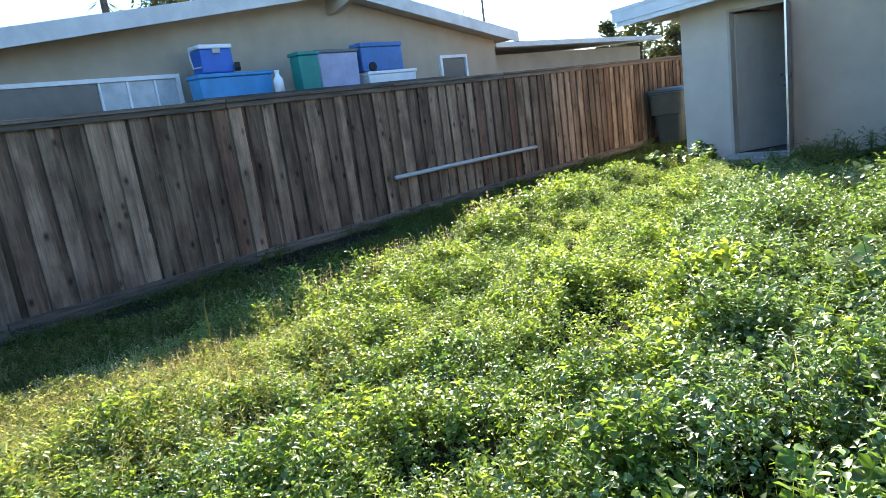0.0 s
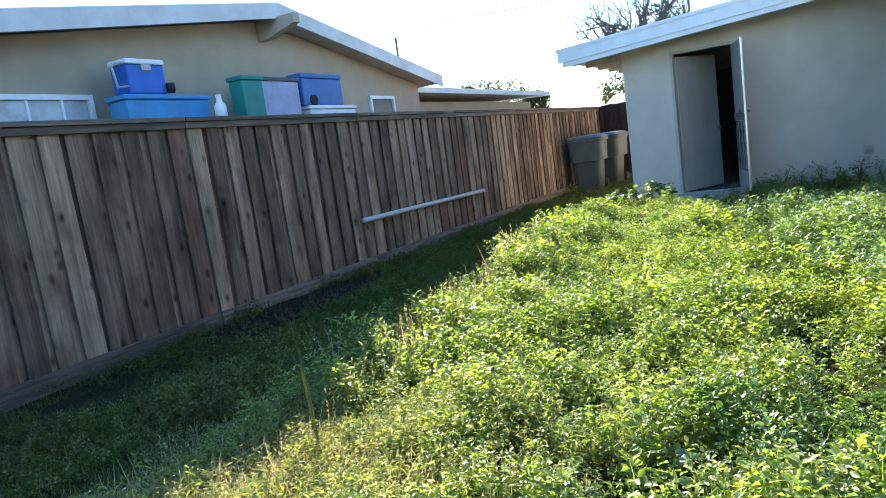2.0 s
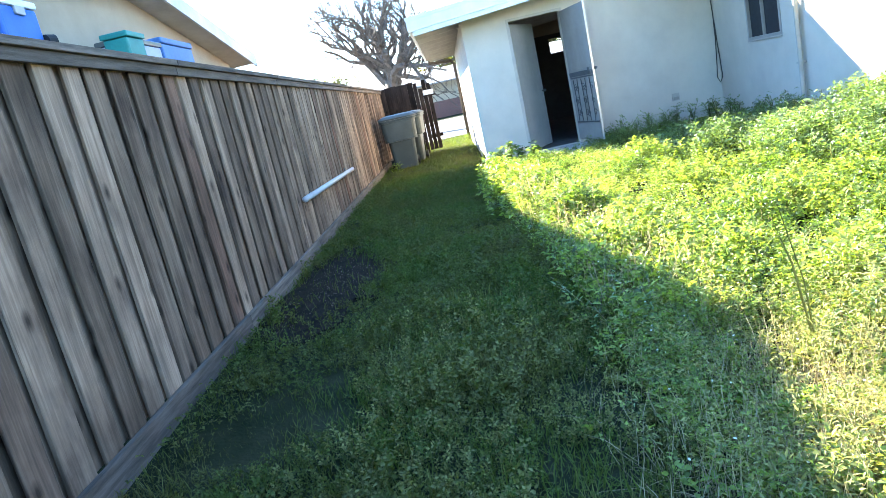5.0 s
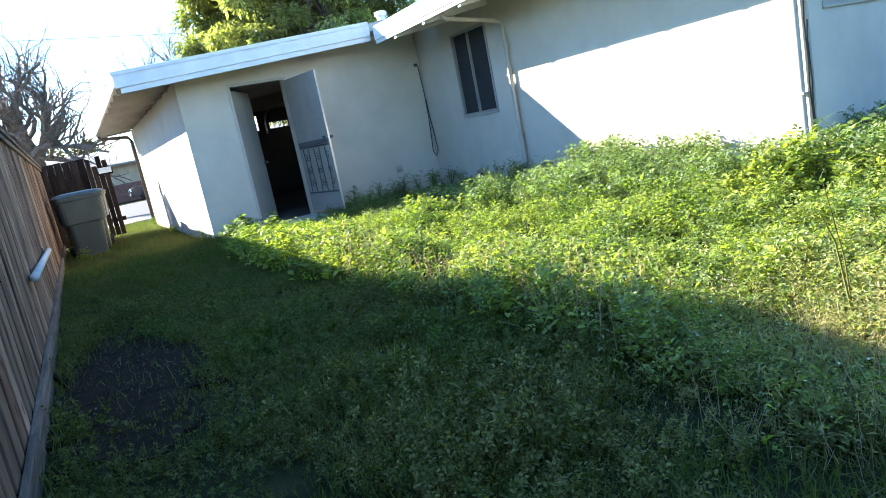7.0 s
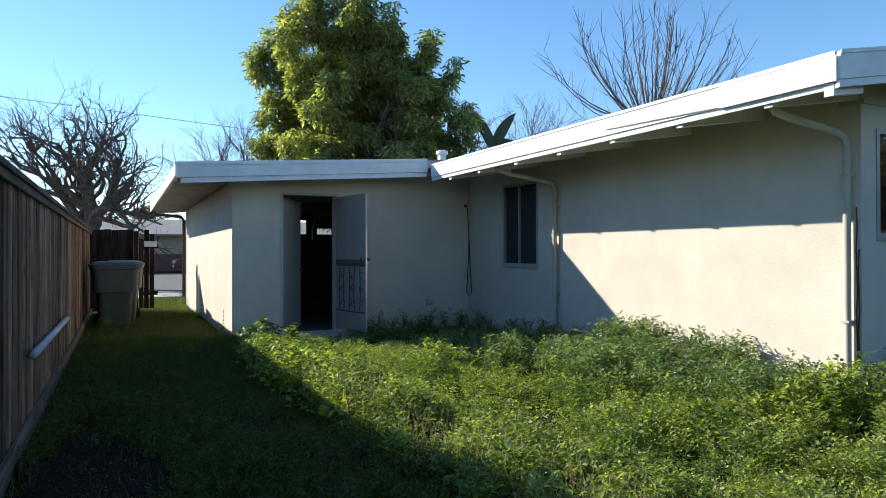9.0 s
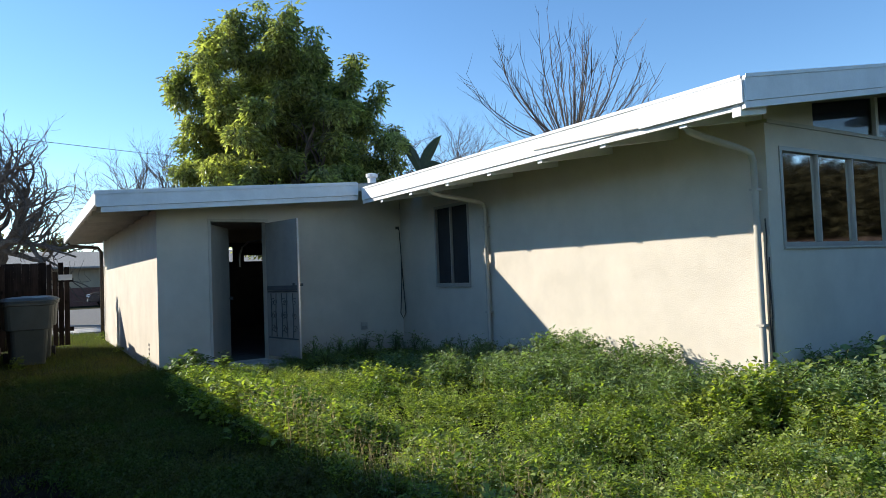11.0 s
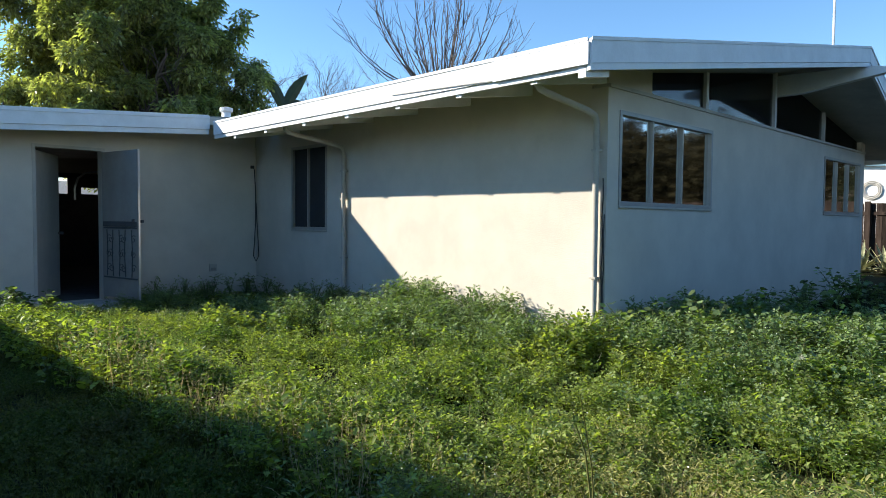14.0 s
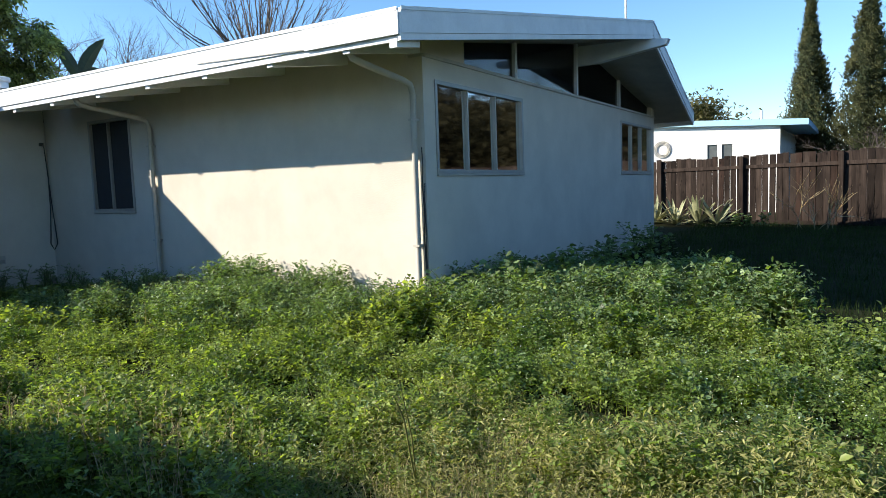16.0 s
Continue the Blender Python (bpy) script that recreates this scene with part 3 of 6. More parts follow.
for k in range(5):
    x = 0.13 + 0.155 * k
    bm = bmesh.new()
    tube(bm, [(x, -0.024, 0.30), (x + 0.02 * (-1) ** k, -0.024, 0.62), (x, -0.024, 0.95)], 0.006, 5)
    for z, t in ((0.42, 0.3), (0.62, 2.4), (0.82, 0.8)):
        tube(bm, scroll(x + 0.05 * (-1) ** k, z, 0.062, t, (-1) ** k), 0.005, 5)
    on_leaf("grille", bm, DOOR_DARK, door_2, "curled dark metal grille bar")
for z in (0.27, 0.965):
    on_leaf("grille_rail", boxes(((0.05, -0.03, z), (0.88, -0.016, z + 0.022)), bevel=0.002), DOOR_DARK, door_2)
knob = tube(bmesh.new(), [(0.87, -0.016, 0.93), (0.87, -0.05, 0.93), (0.87, -0.052, 0.93), (0.87, -0.085, 0.93)], [0.012, 0.012, 0.028, 0.022], 10)
on_leaf("knob", knob, DOOR_DARK, door_1, "dark round door knob")
on_leaf("kick_plate", boxes(((0.04, -0.023, 0.02), (0.87, -0.0155, 0.24)), bevel=0.002), DOOR, door_2)
tagged(part("trim", boxes(((2.79, -0.012, 0.06), (2.829, 0.18, 2.22)), ((2.831, -0.012, 2.182), (3.69, 0.18, 2.22)), ((3.652, -0.012, 0.06), (3.69, 0.18, 2.178))), DOOR_PALE),
       "painted frame round the garage doorway", "door frame", kind="structure")
tagged(part("door_step", boxes(((2.75, -0.55, -0.02), (3.75, -0.004, 0.06)), bevel=0.01), CONCRETE), "low concrete step before the garage door", "step", kind="structure")
garage_door = thing("door_3", (4.05, 7.66, 0), "wide garage door with a row of bright panes", "garage door", kind="structure")
part("panel", pierced("x", 7.62, 7.66, 2.4, 6.0, 0.0, 2.3, [(3.05, 3.75, 1.78, 2.18), (4.65, 5.12, 1.80, 2.18), (5.42, 5.92, 1.80, 1.96)]), DOOR_DARK, garage_door)
bm = bmesh.new()
tube(bm, [(4.6, 5.0, 1.6), (4.6, 5.0, 1.85), (4.66, 5.0, 2.05), (4.8, 5.0, 2.16), (5.3, 5.0, 2.24), (6.0, 5.0, 2.3)], 0.022, 6)
part("door_track", bm, METAL, garage_door, "curved metal door track")

# downspouts
for y, label in ((-2.6, "beige downspout bent under the eave"), (-6.675, "beige downspout at the house corner")):
    ds = thing("downspout", (5.98, y, 0), label, "downspout", group="downspouts")
    bm = bmesh.new()
    tube(bm, [(5.08, y, 2.45), (5.08, y, 2.40), (5.12, y, 2.36), (5.25, y, 2.335), (5.85, y, 2.26), (5.95, y, 2.23), (5.985, y, 2.15), (5.985, y, 0.16), (5.93, y, 0.05)], 0.03, 10)
    part("pipe", bm, SPOUT, ds, smooth=True)
    for z in (0.7, 1.9):
        part("strap", boxes(((5.95, y - 0.036, z), (SX, y + 0.036, z + 0.02))), SPOUT, ds)
ds = thing("downspout", (2.03, 7.6, 0), "dark downspout at the far end of the garage", "downspout", group="downspouts")
bm = bmesh.new()
tube(bm, [(1.35, 7.6, 2.33), (1.36, 7.6, 2.25), (1.95, 7.6, 2.2), (2.02, 7.6, 2.1), (2.02, 7.6, 0.02)], 0.04, 8)
part("pipe", bm, RAIL, ds, smooth=True)
bm = bmesh.new()
tube(bm, [(5.98, -0.02, 2.09), (6.0, -0.025, 2.05), (6.02, -0.03, 1.6), (6.015, -0.03, 1.2), (5.99, -0.03, 0.8), (5.97, -0.04, 0.62), (6.0, -0.07, 0.53), (6.02, -0.13, 0.62), (6.02, -0.10, 0.9), (6.02, -0.06, 1.25), (6.02, -0.04, 1.5)], 0.008, 6)
cable = thing("cable", (6.0, -0.04, 0.5), "black cable hanging in a loop at the inner corner", "cable")
part("loop", bm, CABLE, cable, smooth=True)
part("clip", boxes(((5.94, -0.03, 2.07), (6.0, 0.0, 2.12)), bevel=0.006), CABLE, cable)

# thin dark tubes drawn in place of the downspout's shadow band
shadow_lines = thing("cable", (6.02, -6.735, 0.1), "dark lines standing in for the downspout's shadow on the wall", "cable")
for k, y in enumerate((-6.728, -6.745)):
    part("wire", tube(bmesh.new(), [(6.028, y + 0.006 * math.sin(2.1 * j + 2 * k), 0.12 + 0.17 * j) for j in range(10 - 2 * k)], 0.006, 5), CABLE, shadow_lines, smooth=True)
wall_box = thing("wall_box", (5.28, -0.02, 0.39), "small grey outlet plate low on the garage wall", "wall box")
part("plate", boxes(((5.22, -0.022, 0.39), (5.34, -0.002, 0.51)), bevel=0.004), SPOUT, wall_box)
part("cover", boxes(((5.24, -0.034, 0.405), (5.32, -0.023, 0.45)), bevel=0.003), DOOR, wall_box)

vent = thing("roof_vent", (5.62, 0.2, 2.75), "white metal vent pipe with a cap on the roof", "roof vent")
bm = bmesh.new()
tube(bm, [(5.62, 0.2, 2.72), (5.62, 0.2, 3.0)], 0.075, 12)
part("pipe", bm, TRIM, vent, smooth=True)
bm = bmesh.new()
tube(bm, [(5.62, 0.2, 2.985), (5.62, 0.2, 3.0), (5.62, 0.2, 3.05), (5.62, 0.2, 3.07)], [0.09, 0.105, 0.105, 0.03], 12)
part("cap", bm, TRIM, vent)
wall_vent = thing("wall_vent", (GX - 0.01, 0.88, 0.2), "three small dark vent holes low in the garage wall", "vent")
for k in range(3):
    part("hole", boxes(((GX - 0.006, 0.85, 0.2 + 0.07 * k), (GX + 0.001, 0.92, 0.235 + 0.07 * k))), CABLE, wall_vent)


# ---- board fence beside the lawn ----
fence = thing("fence", (0, -4, 0), "weathered grey-brown board fence with a flat cap rail", "fence")
rng = random.Random(4)
front_kinds, back_kinds = [], []
for kinds, wide in ((front_kinds, 0.142), (back_kinds, 0.198)):
    for k in range(7):
        w, bm = wide + 0.006 * (k % 4), bmesh.new()
        box(bm, (-0.011, -w / 2, 0.0), (0.011, w / 2, 1.655))
        for v in bm.verts:
            v.co.y += rng.uniform(-0.010, 0.010)
            v.co.x += rng.uniform(-0.004, 0.004)
        bmesh.ops.bevel(bm, geom=list(bm.edges), offset=0.003, segments=1, affect="EDGES")
        kinds.append(mesh_of(bm, "board", FENCE))


def board(parent, mesh, x, y, z, lean=0.0, turn=0.0):
    ob = new("board", mesh)
    ob.matrix_basis = pose(x, y, z, lean, 0, turn)
    ob.parent = parent
    ob.matrix_parent_inverse = parent.matrix_basis.inverted()
    return ob


def fence_boards():
    y, k = -14.5, 0
    while y < 6.0:
        front = k % 2 == 0
        board(fence, rng.choice(front_kinds if front else back_kinds), 0.0 if front else -0.036, y, 0.10, rng.uniform(-0.5, 0.5), rng.uniform(-2, 2))
        y += rng.uniform(0.094, 0.114)
        k += 1


for k in range(9):
    y = -14.2 + 2.44 * k
    part("post", boxes(((-0.14, y - 0.045, -0.1), (-0.052, y + 0.045, 1.755)), bevel=0.004), RAIL, fence)
    a, b = y + 0.004, min(y + 2.44, 6.0)
    part("cap_rail", boxes(((-0.085, a, 1.757), (0.06, b - 0.004, 1.793)), bevel=0.004), RAIL, fence, "flat weathered cap rail")
    part("kick_board", boxes(((0.014, a, -0.03), (0.046, b - 0.004, 0.118)), bevel=0.004), RAIL, fence, "grey board along the foot")
    part("top_rail", boxes(((0.013, a, 1.70), (0.04, b - 0.004, 1.755)), bevel=0.003), RAIL, fence)

pvc = thing("pipe", (0.05, -3, 0.5), "white plastic pipe strapped along the fence boards", "pipe")
bm = bmesh.new()
tube(bm, [(0.060, -4.64, 0.568), (0.055, -3.0, 0.55), (0.050, -1.32, 0.531)], 0.03, 12)
part("tube", bm, PIPE_WHITE, pvc, smooth=True)
for y in (-4.2, -1.8):
    part("strap", boxes(((0.0, y - 0.015, 0.525), (0.024, y + 0.015, 0.60))), DOOR_DARK, pvc)

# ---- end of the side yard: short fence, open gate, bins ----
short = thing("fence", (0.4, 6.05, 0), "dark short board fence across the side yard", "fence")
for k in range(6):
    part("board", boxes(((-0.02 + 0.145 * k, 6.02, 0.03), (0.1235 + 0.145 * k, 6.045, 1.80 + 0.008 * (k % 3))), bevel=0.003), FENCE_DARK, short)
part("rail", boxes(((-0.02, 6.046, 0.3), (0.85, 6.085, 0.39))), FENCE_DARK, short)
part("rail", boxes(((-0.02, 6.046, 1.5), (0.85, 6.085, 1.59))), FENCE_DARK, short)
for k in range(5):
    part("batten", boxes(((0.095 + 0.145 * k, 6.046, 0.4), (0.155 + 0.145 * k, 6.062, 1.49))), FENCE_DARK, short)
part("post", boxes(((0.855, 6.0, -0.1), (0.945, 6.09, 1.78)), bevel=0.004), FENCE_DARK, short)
gate = thing("gate", (0.95, 6.1, 0), "dark wooden gate with ragged pale tops, standing ajar", "gate", turn=8)
for k in range(3):
    p = part("board", boxes(((0.01 + 0.11 * k, -0.012, 0.06), (0.108 + 0.11 * k, 0.012, 1.62 + 0.2 * ((k * 5) % 3) / 2)), bevel=0.003), FENCE_DARK, gate)
    p.matrix_parent_inverse = Matrix()
for z in (0.35, 1.4):
    on_leaf("rail", boxes(((0.02, 0.013, z), (0.41, 0.05, z + 0.09))), FENCE_DARK, gate)
on_leaf("patch", boxes(((0.12, -0.03, 1.44), (0.38, -0.013, 1.56))), WHITE, gate, "white painted patch board")


def wheelie_bin(place, turn, label):
    b = thing("wheelie_bin", (*place, 0), label, "bin", group="bins by the fence")
    m = pose(*place, 0, 0, 0, turn)

    def loft(levels):
        bm = bmesh.new()
        rings = []
        for z, w, d, r in levels:
            ring = []
            for sx, sy, a0 in ((1, 1, 0), (-1, 1, 90), (-1, -1, 180), (1, -1, 270)):
                for j in range(4):
                    a = radians(a0 + 30 * j)
                    ring.append(bm.verts.new((sx * (w - r) + r * math.cos(a), sy * (d - r) + r * math.sin(a), z)))
            rings.append(ring)
        for r, q in zip(rings, rings[1:]):
            for k in range(16):
                bm.faces.new((r[k], r[(k + 1) % 16], q[(k + 1) % 16], q[k]))
        bm.faces.new(rings[0][::-1])
        bm.faces.new(rings[-1])
        bmesh.ops.transform(bm, matrix=m, verts=bm.verts)
        return bm

    part("body", loft([(0.02, 0.24, 0.25, 0.06), (0.6, 0.28, 0.31, 0.07), (0.61, 0.34, 0.38, 0.08), (1.0, 0.36, 0.40, 0.08), (1.01, 0.385, 0.425, 0.08), (1.05, 0.385, 0.425, 0.08)]), BIN, b)
    part("lid", loft([(1.055, 0.395, 0.44, 0.08), (1.085, 0.395, 0.44, 0.08), (1.13, 0.33, 0.37, 0.1), (1.15, 0.2, 0.22, 0.1)]), BIN, b, "domed grey lid")
    for s in (-1, 1):
        bm = bmesh.new()
        tube(bm, [(s * 0.25, 0.3, 0.1), (s * 0.31, 0.3, 0.1)], 0.1, 14)
        bmesh.ops.transform(bm, matrix=m, verts=bm.verts)
        part("wheel", bm, RUBBER, b)
    bm = bmesh.new()
    tube(bm, [(-0.3, 0.43, 1.02), (-0.3, 0.5, 1.04), (0.3, 0.5, 1.04), (0.3, 0.43, 1.02)], 0.016, 6)
    bmesh.ops.transform(bm, matrix=m, verts=bm.verts)
    part("handle", bm, BIN, b)
    return b


wheelie_bin((0.50, 3.1), 6, "grey-green wheelie bin with a closed lid beside the fence")
wheelie_bin((0.62, 4.25), -4, "grey-green wheelie bin behind another bin")


# ---- neighbour's house behind the fence ----
NX = -1.78
def nroof(y):
    return 3.43 - (0.138 if y < -3.78 else 0.183) * abs(y + 3.78)


n1 = thing("neighbour_house", (NX, -4, 0), "tan stucco house with a low white-edged gable roof", "house")
bm = bmesh.new()
prism(bm, [(NX, -8.9, 0), (NX, 0.25, 0), (NX, 0.25, nroof(0.25) - 0.16), (NX, -3.78, nroof(-3.78) - 0.16), (NX, -8.9, nroof(-8.9) - 0.16)], (-9, 0, 0))
part("wall", bm, STUCCO_TAN, n1)
for ya, yb in ((-9.6, -3.782), (-3.778, 0.56)):
    bm = bmesh.new()
    prism(bm, [(-1.43, ya, nroof(ya) - 0.14), (-1.43, yb, nroof(yb) - 0.14), (-11, yb, nroof(yb) - 0.14), (-11, ya, nroof(ya) - 0.14)], (0, 0, 0.12))
    part("roof", bm, SOFFIT, n1, "low roof deck with a pale underside")
    bm = bmesh.new()
    prism(bm, [(-1.395, ya, nroof(ya)), (-1.395, yb, nroof(yb)), (-1.427, yb, nroof(yb)), (-1.427, ya, nroof(ya))], (0, 0, -0.20))
    part("fascia", bm, OLDTRIM, n1, "white rake board")
bm = bmesh.new()
prism(bm, [(-1.12, -3.84, 3.12), (-1.12, -3.84, 3.24), (NX, -3.84, 3.24), (NX, -3.84, 3.0), (-1.6, -3.84, 3.0)], (0, 0.12, 0))
part("ridge_beam", bm, STUCCO_TAN, n1, "tan ridge beam end")
part("wall", boxes(((-9, 0.3, 0), (-2.5, 8.0, 2.32))), STUCCO_TAN, n1)
bm = bmesh.new()
prism(bm, [(-2.0, 0.6, 2.42), (-2.0, 8.4, 2.42), (-9.5, 8.4, 2.8), (-9.5, 0.6, 2.8)], (0, 0, 0.11))
part("roof", bm, OLDTRIM, n1, "low pale roof of the rear wing")
def neighbour_window(y0, y1, z0, z1, bars, label, mats):
    bm = bmesh.new()
    for a, b, c, d in ((y0, y0 + 0.05, z0, z1), (y1 - 0.05, y1, z0, z1), (y0 + 0.05, y1 - 0.05, z0, z0 + 0.05), (y0 + 0.05, y1 - 0.05, z1 - 0.05, z1)):
        box(bm, (NX - 0.01, a, c), (NX + 0.05, b, d))
    w = part("window", bm, WHITE, n1, label)
    edges = [y0 + 0.05, *bars, y1 - 0.05]
    for k, (e, f) in enumerate(zip(edges, edges[1:])):
        part("pane", boxes(((NX + 0.006, e + 0.012, z0 + 0.052), (NX + 0.016, f - 0.012, z1 - 0.052))), mats[k], w)
    for b in bars:
        part("bar", boxes(((NX + 0.002, b - 0.012, z0 + 0.052), (NX + 0.04, b + 0.012, z1 - 0.052))), WHITE, w)


# opaque pane colour that imitates a bright reflection in the glass
PALE = material("pale reflection painted on glass", (0.46, 0.50, 0.52), rough=0.25, var=0.12, scale=5, bump=0)
DULL = material("dull dark glass", (0.10, 0.11, 0.11), rough=0.2, var=0.1, scale=3, bump=0)
neighbour_window(-9.7, -6.42, 1.45, 2.27, [-7.42, -7.09, -6.75], "wide white-framed sliding window, a pale reflection painted on its right panes", [DULL, PALE, PALE, PALE])
neighbour_window(-1.45, -0.70, 1.6, 2.30, [], "small window with a white frame", [DULL])

pipe = thing("vent_pipe", (-2.7, 1.0, 2.5), "thin dark vent pipe standing on the neighbouring roof", "vent pipe")
bm = bmesh.new()
tube(bm, [(-2.6, 1.05, 2.45), (-2.6, 1.07, 3.62)], 0.022, 8)
part("tube", bm, CABLE, pipe)
# storage rack with coolers and tubs against the neighbour's wall
rack = thing("storage_rack", (-1.3, -5, 0), "long plank shelf on posts behind the fence", "shelf")
part("shelf", boxes(((-1.72, -6.7, 1.83), (-0.72, -2.4, 1.87))), RAIL, rack)
for y in (-6.6, -4.5, -2.5):
    for x in (-1.68, -0.82):
        part("leg", boxes(((x, y, 0.0), (x + 0.08, y + 0.08, 1.83))), RAIL, rack)


def cooler(lo, hi, mat, lid_mat, label, handle=True):
    c = thing("cooler", ((lo[0] + hi[0]) / 2, (lo[1] + hi[1]) / 2, lo[2]), label, "cooler", group="coolers on the shelf")
    h = hi[2] - lo[2]
    part("body", boxes((lo, (hi[0], hi[1], lo[2] + 0.84 * h)), bevel=0.02), mat, c)
    part("lid", boxes(((lo[0] - 0.01, lo[1] - 0.01, lo[2] + 0.845 * h), (hi[0] + 0.01, hi[1] + 0.01, hi[2])), bevel=0.015), lid_mat, c, "white lid")
    if handle:
        for y, s in ((lo[1], -1), (hi[1], 1)):
            bm = bmesh.new()
            xm = (lo[0] + hi[0]) / 2
            tube(bm, [(xm - 0.12, y, lo[2] + 0.6 * h), (xm - 0.12, y + s * 0.05, lo[2] + 0.3 * h), (xm + 0.12, y + s * 0.05, lo[2] + 0.3 * h), (xm + 0.12, y, lo[2] + 0.6 * h)], 0.016, 6)
            part("handle", bm, WHITE, c)
        part("latch", boxes(((hi[0], (lo[1] + hi[1]) / 2 - 0.06, lo[2] + 0.66 * h), (hi[0] + 0.02, (lo[1] + hi[1]) / 2 + 0.06, lo[2] + 0.8 * h)), bevel=0.004), DOOR_DARK, c)
    return c


def tub(lo, hi, mat, lid_mat, label):
    c = thing("storage_tub", ((lo[0] + hi[0]) / 2, (lo[1] + hi[1]) / 2, lo[2]), label, "storage tub", group="tubs on the shelf")
    bm = boxes((lo, (hi[0], hi[1], hi[2] - 0.05)), bevel=0.015)
    cx, cy = (lo[0] + hi[0]) / 2, (lo[1] + hi[1]) / 2
    for v in bm.verts:
        k = 0.96 + 0.04 * (v.co.z - lo[2]) / (hi[2] - lo[2])
        v.co.x, v.co.y = cx + (v.co.x - cx) * k, cy + (v.co.y - cy) * k
    part("body", bm, mat, c)
    part("lid", boxes(((lo[0] - 0.015, lo[1] - 0.015, hi[2] - 0.048), (hi[0] + 0.015, hi[1] + 0.015, hi[2])), bevel=0.01), lid_mat, c)
    return c


tub((-1.48, -6.46, 1.872), (-1.2, -5.40, 2.19), LIGHTBLUE, LIGHTBLUE, "long light-blue plastic tub under a cooler")
wheeled = cooler((-1.48, -6.36, 2.195), (-1.22, -5.92, 2.545), BLUE, WHITE, "blue wheeled cooler with a white lid and pull handle", handle=False)
part("latch", boxes(((-1.22, -6.2, 2.43), (-1.20, -6.09, 2.49)), bevel=0.004), ALU, wheeled)
bm = bmesh.new()
tube(bm, [(-1.22, -5.92, 2.26), (-1.19, -5.86, 2.26)], 0.055, 14)
part("wheel", bm, RUBBER, wheeled)
bm = bmesh.new()
tube(bm, [(-1.25, -6.39, 2.50), (-1.25, -6.50, 2.46), (-1.25, -6.47, 2.26), (-1.25, -6.33, 2.28)], 0.014, 8)
part("pull_handle", bm, ALU, wheeled)
tub((-1.20, -5.09, 1.872), (-0.98, -4.76, 2.38), GREEN, GREEN, "teal plastic storage tub with a lid")
tub((-1.50, -4.6, 1.872), (-1.2, -3.86, 2.42), LILAC, DULL, "lilac-grey plastic tub with a dark lid")
tub((-1.50, -3.70, 1.872), (-1.2, -2.66, 2.07), WHITE, WHITE, "low white plastic box under a cooler")
worn = cooler((-1.47, -3.76, 2.075), (-1.22, -2.90, 2.50), PALEBLUE, PALEBLUE, "worn faded blue wheeled cooler", handle=False)
bm = bmesh.new()
tube(bm, [(-1.22, -3.58, 2.14), (-1.19, -3.58, 2.14)], 0.07, 14)
part("wheel", bm, RUBBER, worn)
jug = thing("jug", (-1.05, -5.46, 1.872), "white plastic bottle with a screw cap", "bottle")
bm = bmesh.new()
tube(bm, [(-1.0, -5.46, 1.875), (-1.0, -5.46, 2.04), (-1.0, -5.46, 2.09), (-1.0, -5.46, 2.13)], [0.065, 0.065, 0.03, 0.028], 12)
part("body", bm, WHITE, jug, smooth=True)
bm = bmesh.new()
tube(bm, [(-1.0, -5.46, 2.132), (-1.0, -5.46, 2.16)], 0.032, 10)
part("cap", bm, WHITE, jug)


# ---- plants of the yard ----
G = np.random.default_rng(11)


def lumps(x, y, seed):
    """A smooth uneven field from -1 to 1."""
    out = np.zeros_like(x)
    for k in range(9):
        a, f, p = (seed * 1.7 + k * 2.4) % math.tau, 0.7 + 0.42 * k, seed * 3.1 + k * 1.9
        out += np.sin((x * math.cos(a) + y * math.sin(a)) * f * 1.6 + p) / (1 + 0.35 * k)
    return out / 3.2


def weed_edge(y):
    return 2.06 + 0.06 * np.sin(y * 0.9 + 1) + 0.05 * np.sin(y * 2.3) + 0.14 * np.clip((-7.7 - y) / 0.7, 0, 1) - 0.10 * np.clip((y + 6.0) / 1.0, 0, 1)


def weed_height(x, y):
    s = np.clip((x - 3.8 + 0.4 * (y + 5.0)) / 0.7, 0, 1)
    h = (0.20 + 0.125 * s) * (1 - 0.66 * np.clip((y + 4.2) / 2.2, 0, 1)) + (0.042 + 0.02 * s) * (lumps(x, y, 2) + 1.8 * lumps(x * 2.4, y * 2.4, 5))
    h = h + 0.04 * np.exp(-((x - 5.6) / 0.5) ** 2 - ((y + 4.3) / 0.5) ** 2) + 0.06 * np.exp(-((x - 5.6) / 0.5) ** 2 - ((y + 6.4) / 0.4) ** 2)
    h = h + 0.05 * np.exp(-((x - 6.5) / 1.1) ** 2 - ((y + 8.8) / 1.1) ** 2)
    h = h + 0.10 * np.exp(-((x - weed_edge(y) - 0.15) / 0.4) ** 2) * np.clip((y + 8.5) / 0.6, 0, 1) * np.clip((-0.6 - y) / 1.5, 0, 1)
    h = h + 0.06 * np.exp(-((x - 2.1) / 0.35) ** 2) * np.clip((y + 6.5) / 1.0, 0, 1) * np.clip((-0.8 - y) / 1.0, 0, 1)
    low = np.clip((x - weed_edge(y)) / 0.9, 0.0, 1.0)
    return np.clip(h * (1 - 0.25 * (1 - low) * np.clip((-7.9 - y) / 0.5, 0, 1)), 0.07, 0.6)


def in_house(x, y):
    return ((x > SX - 0.03) & (y > RY - 0.03)) | ((x > GX - 0.03) & (y > GY - 0.03))


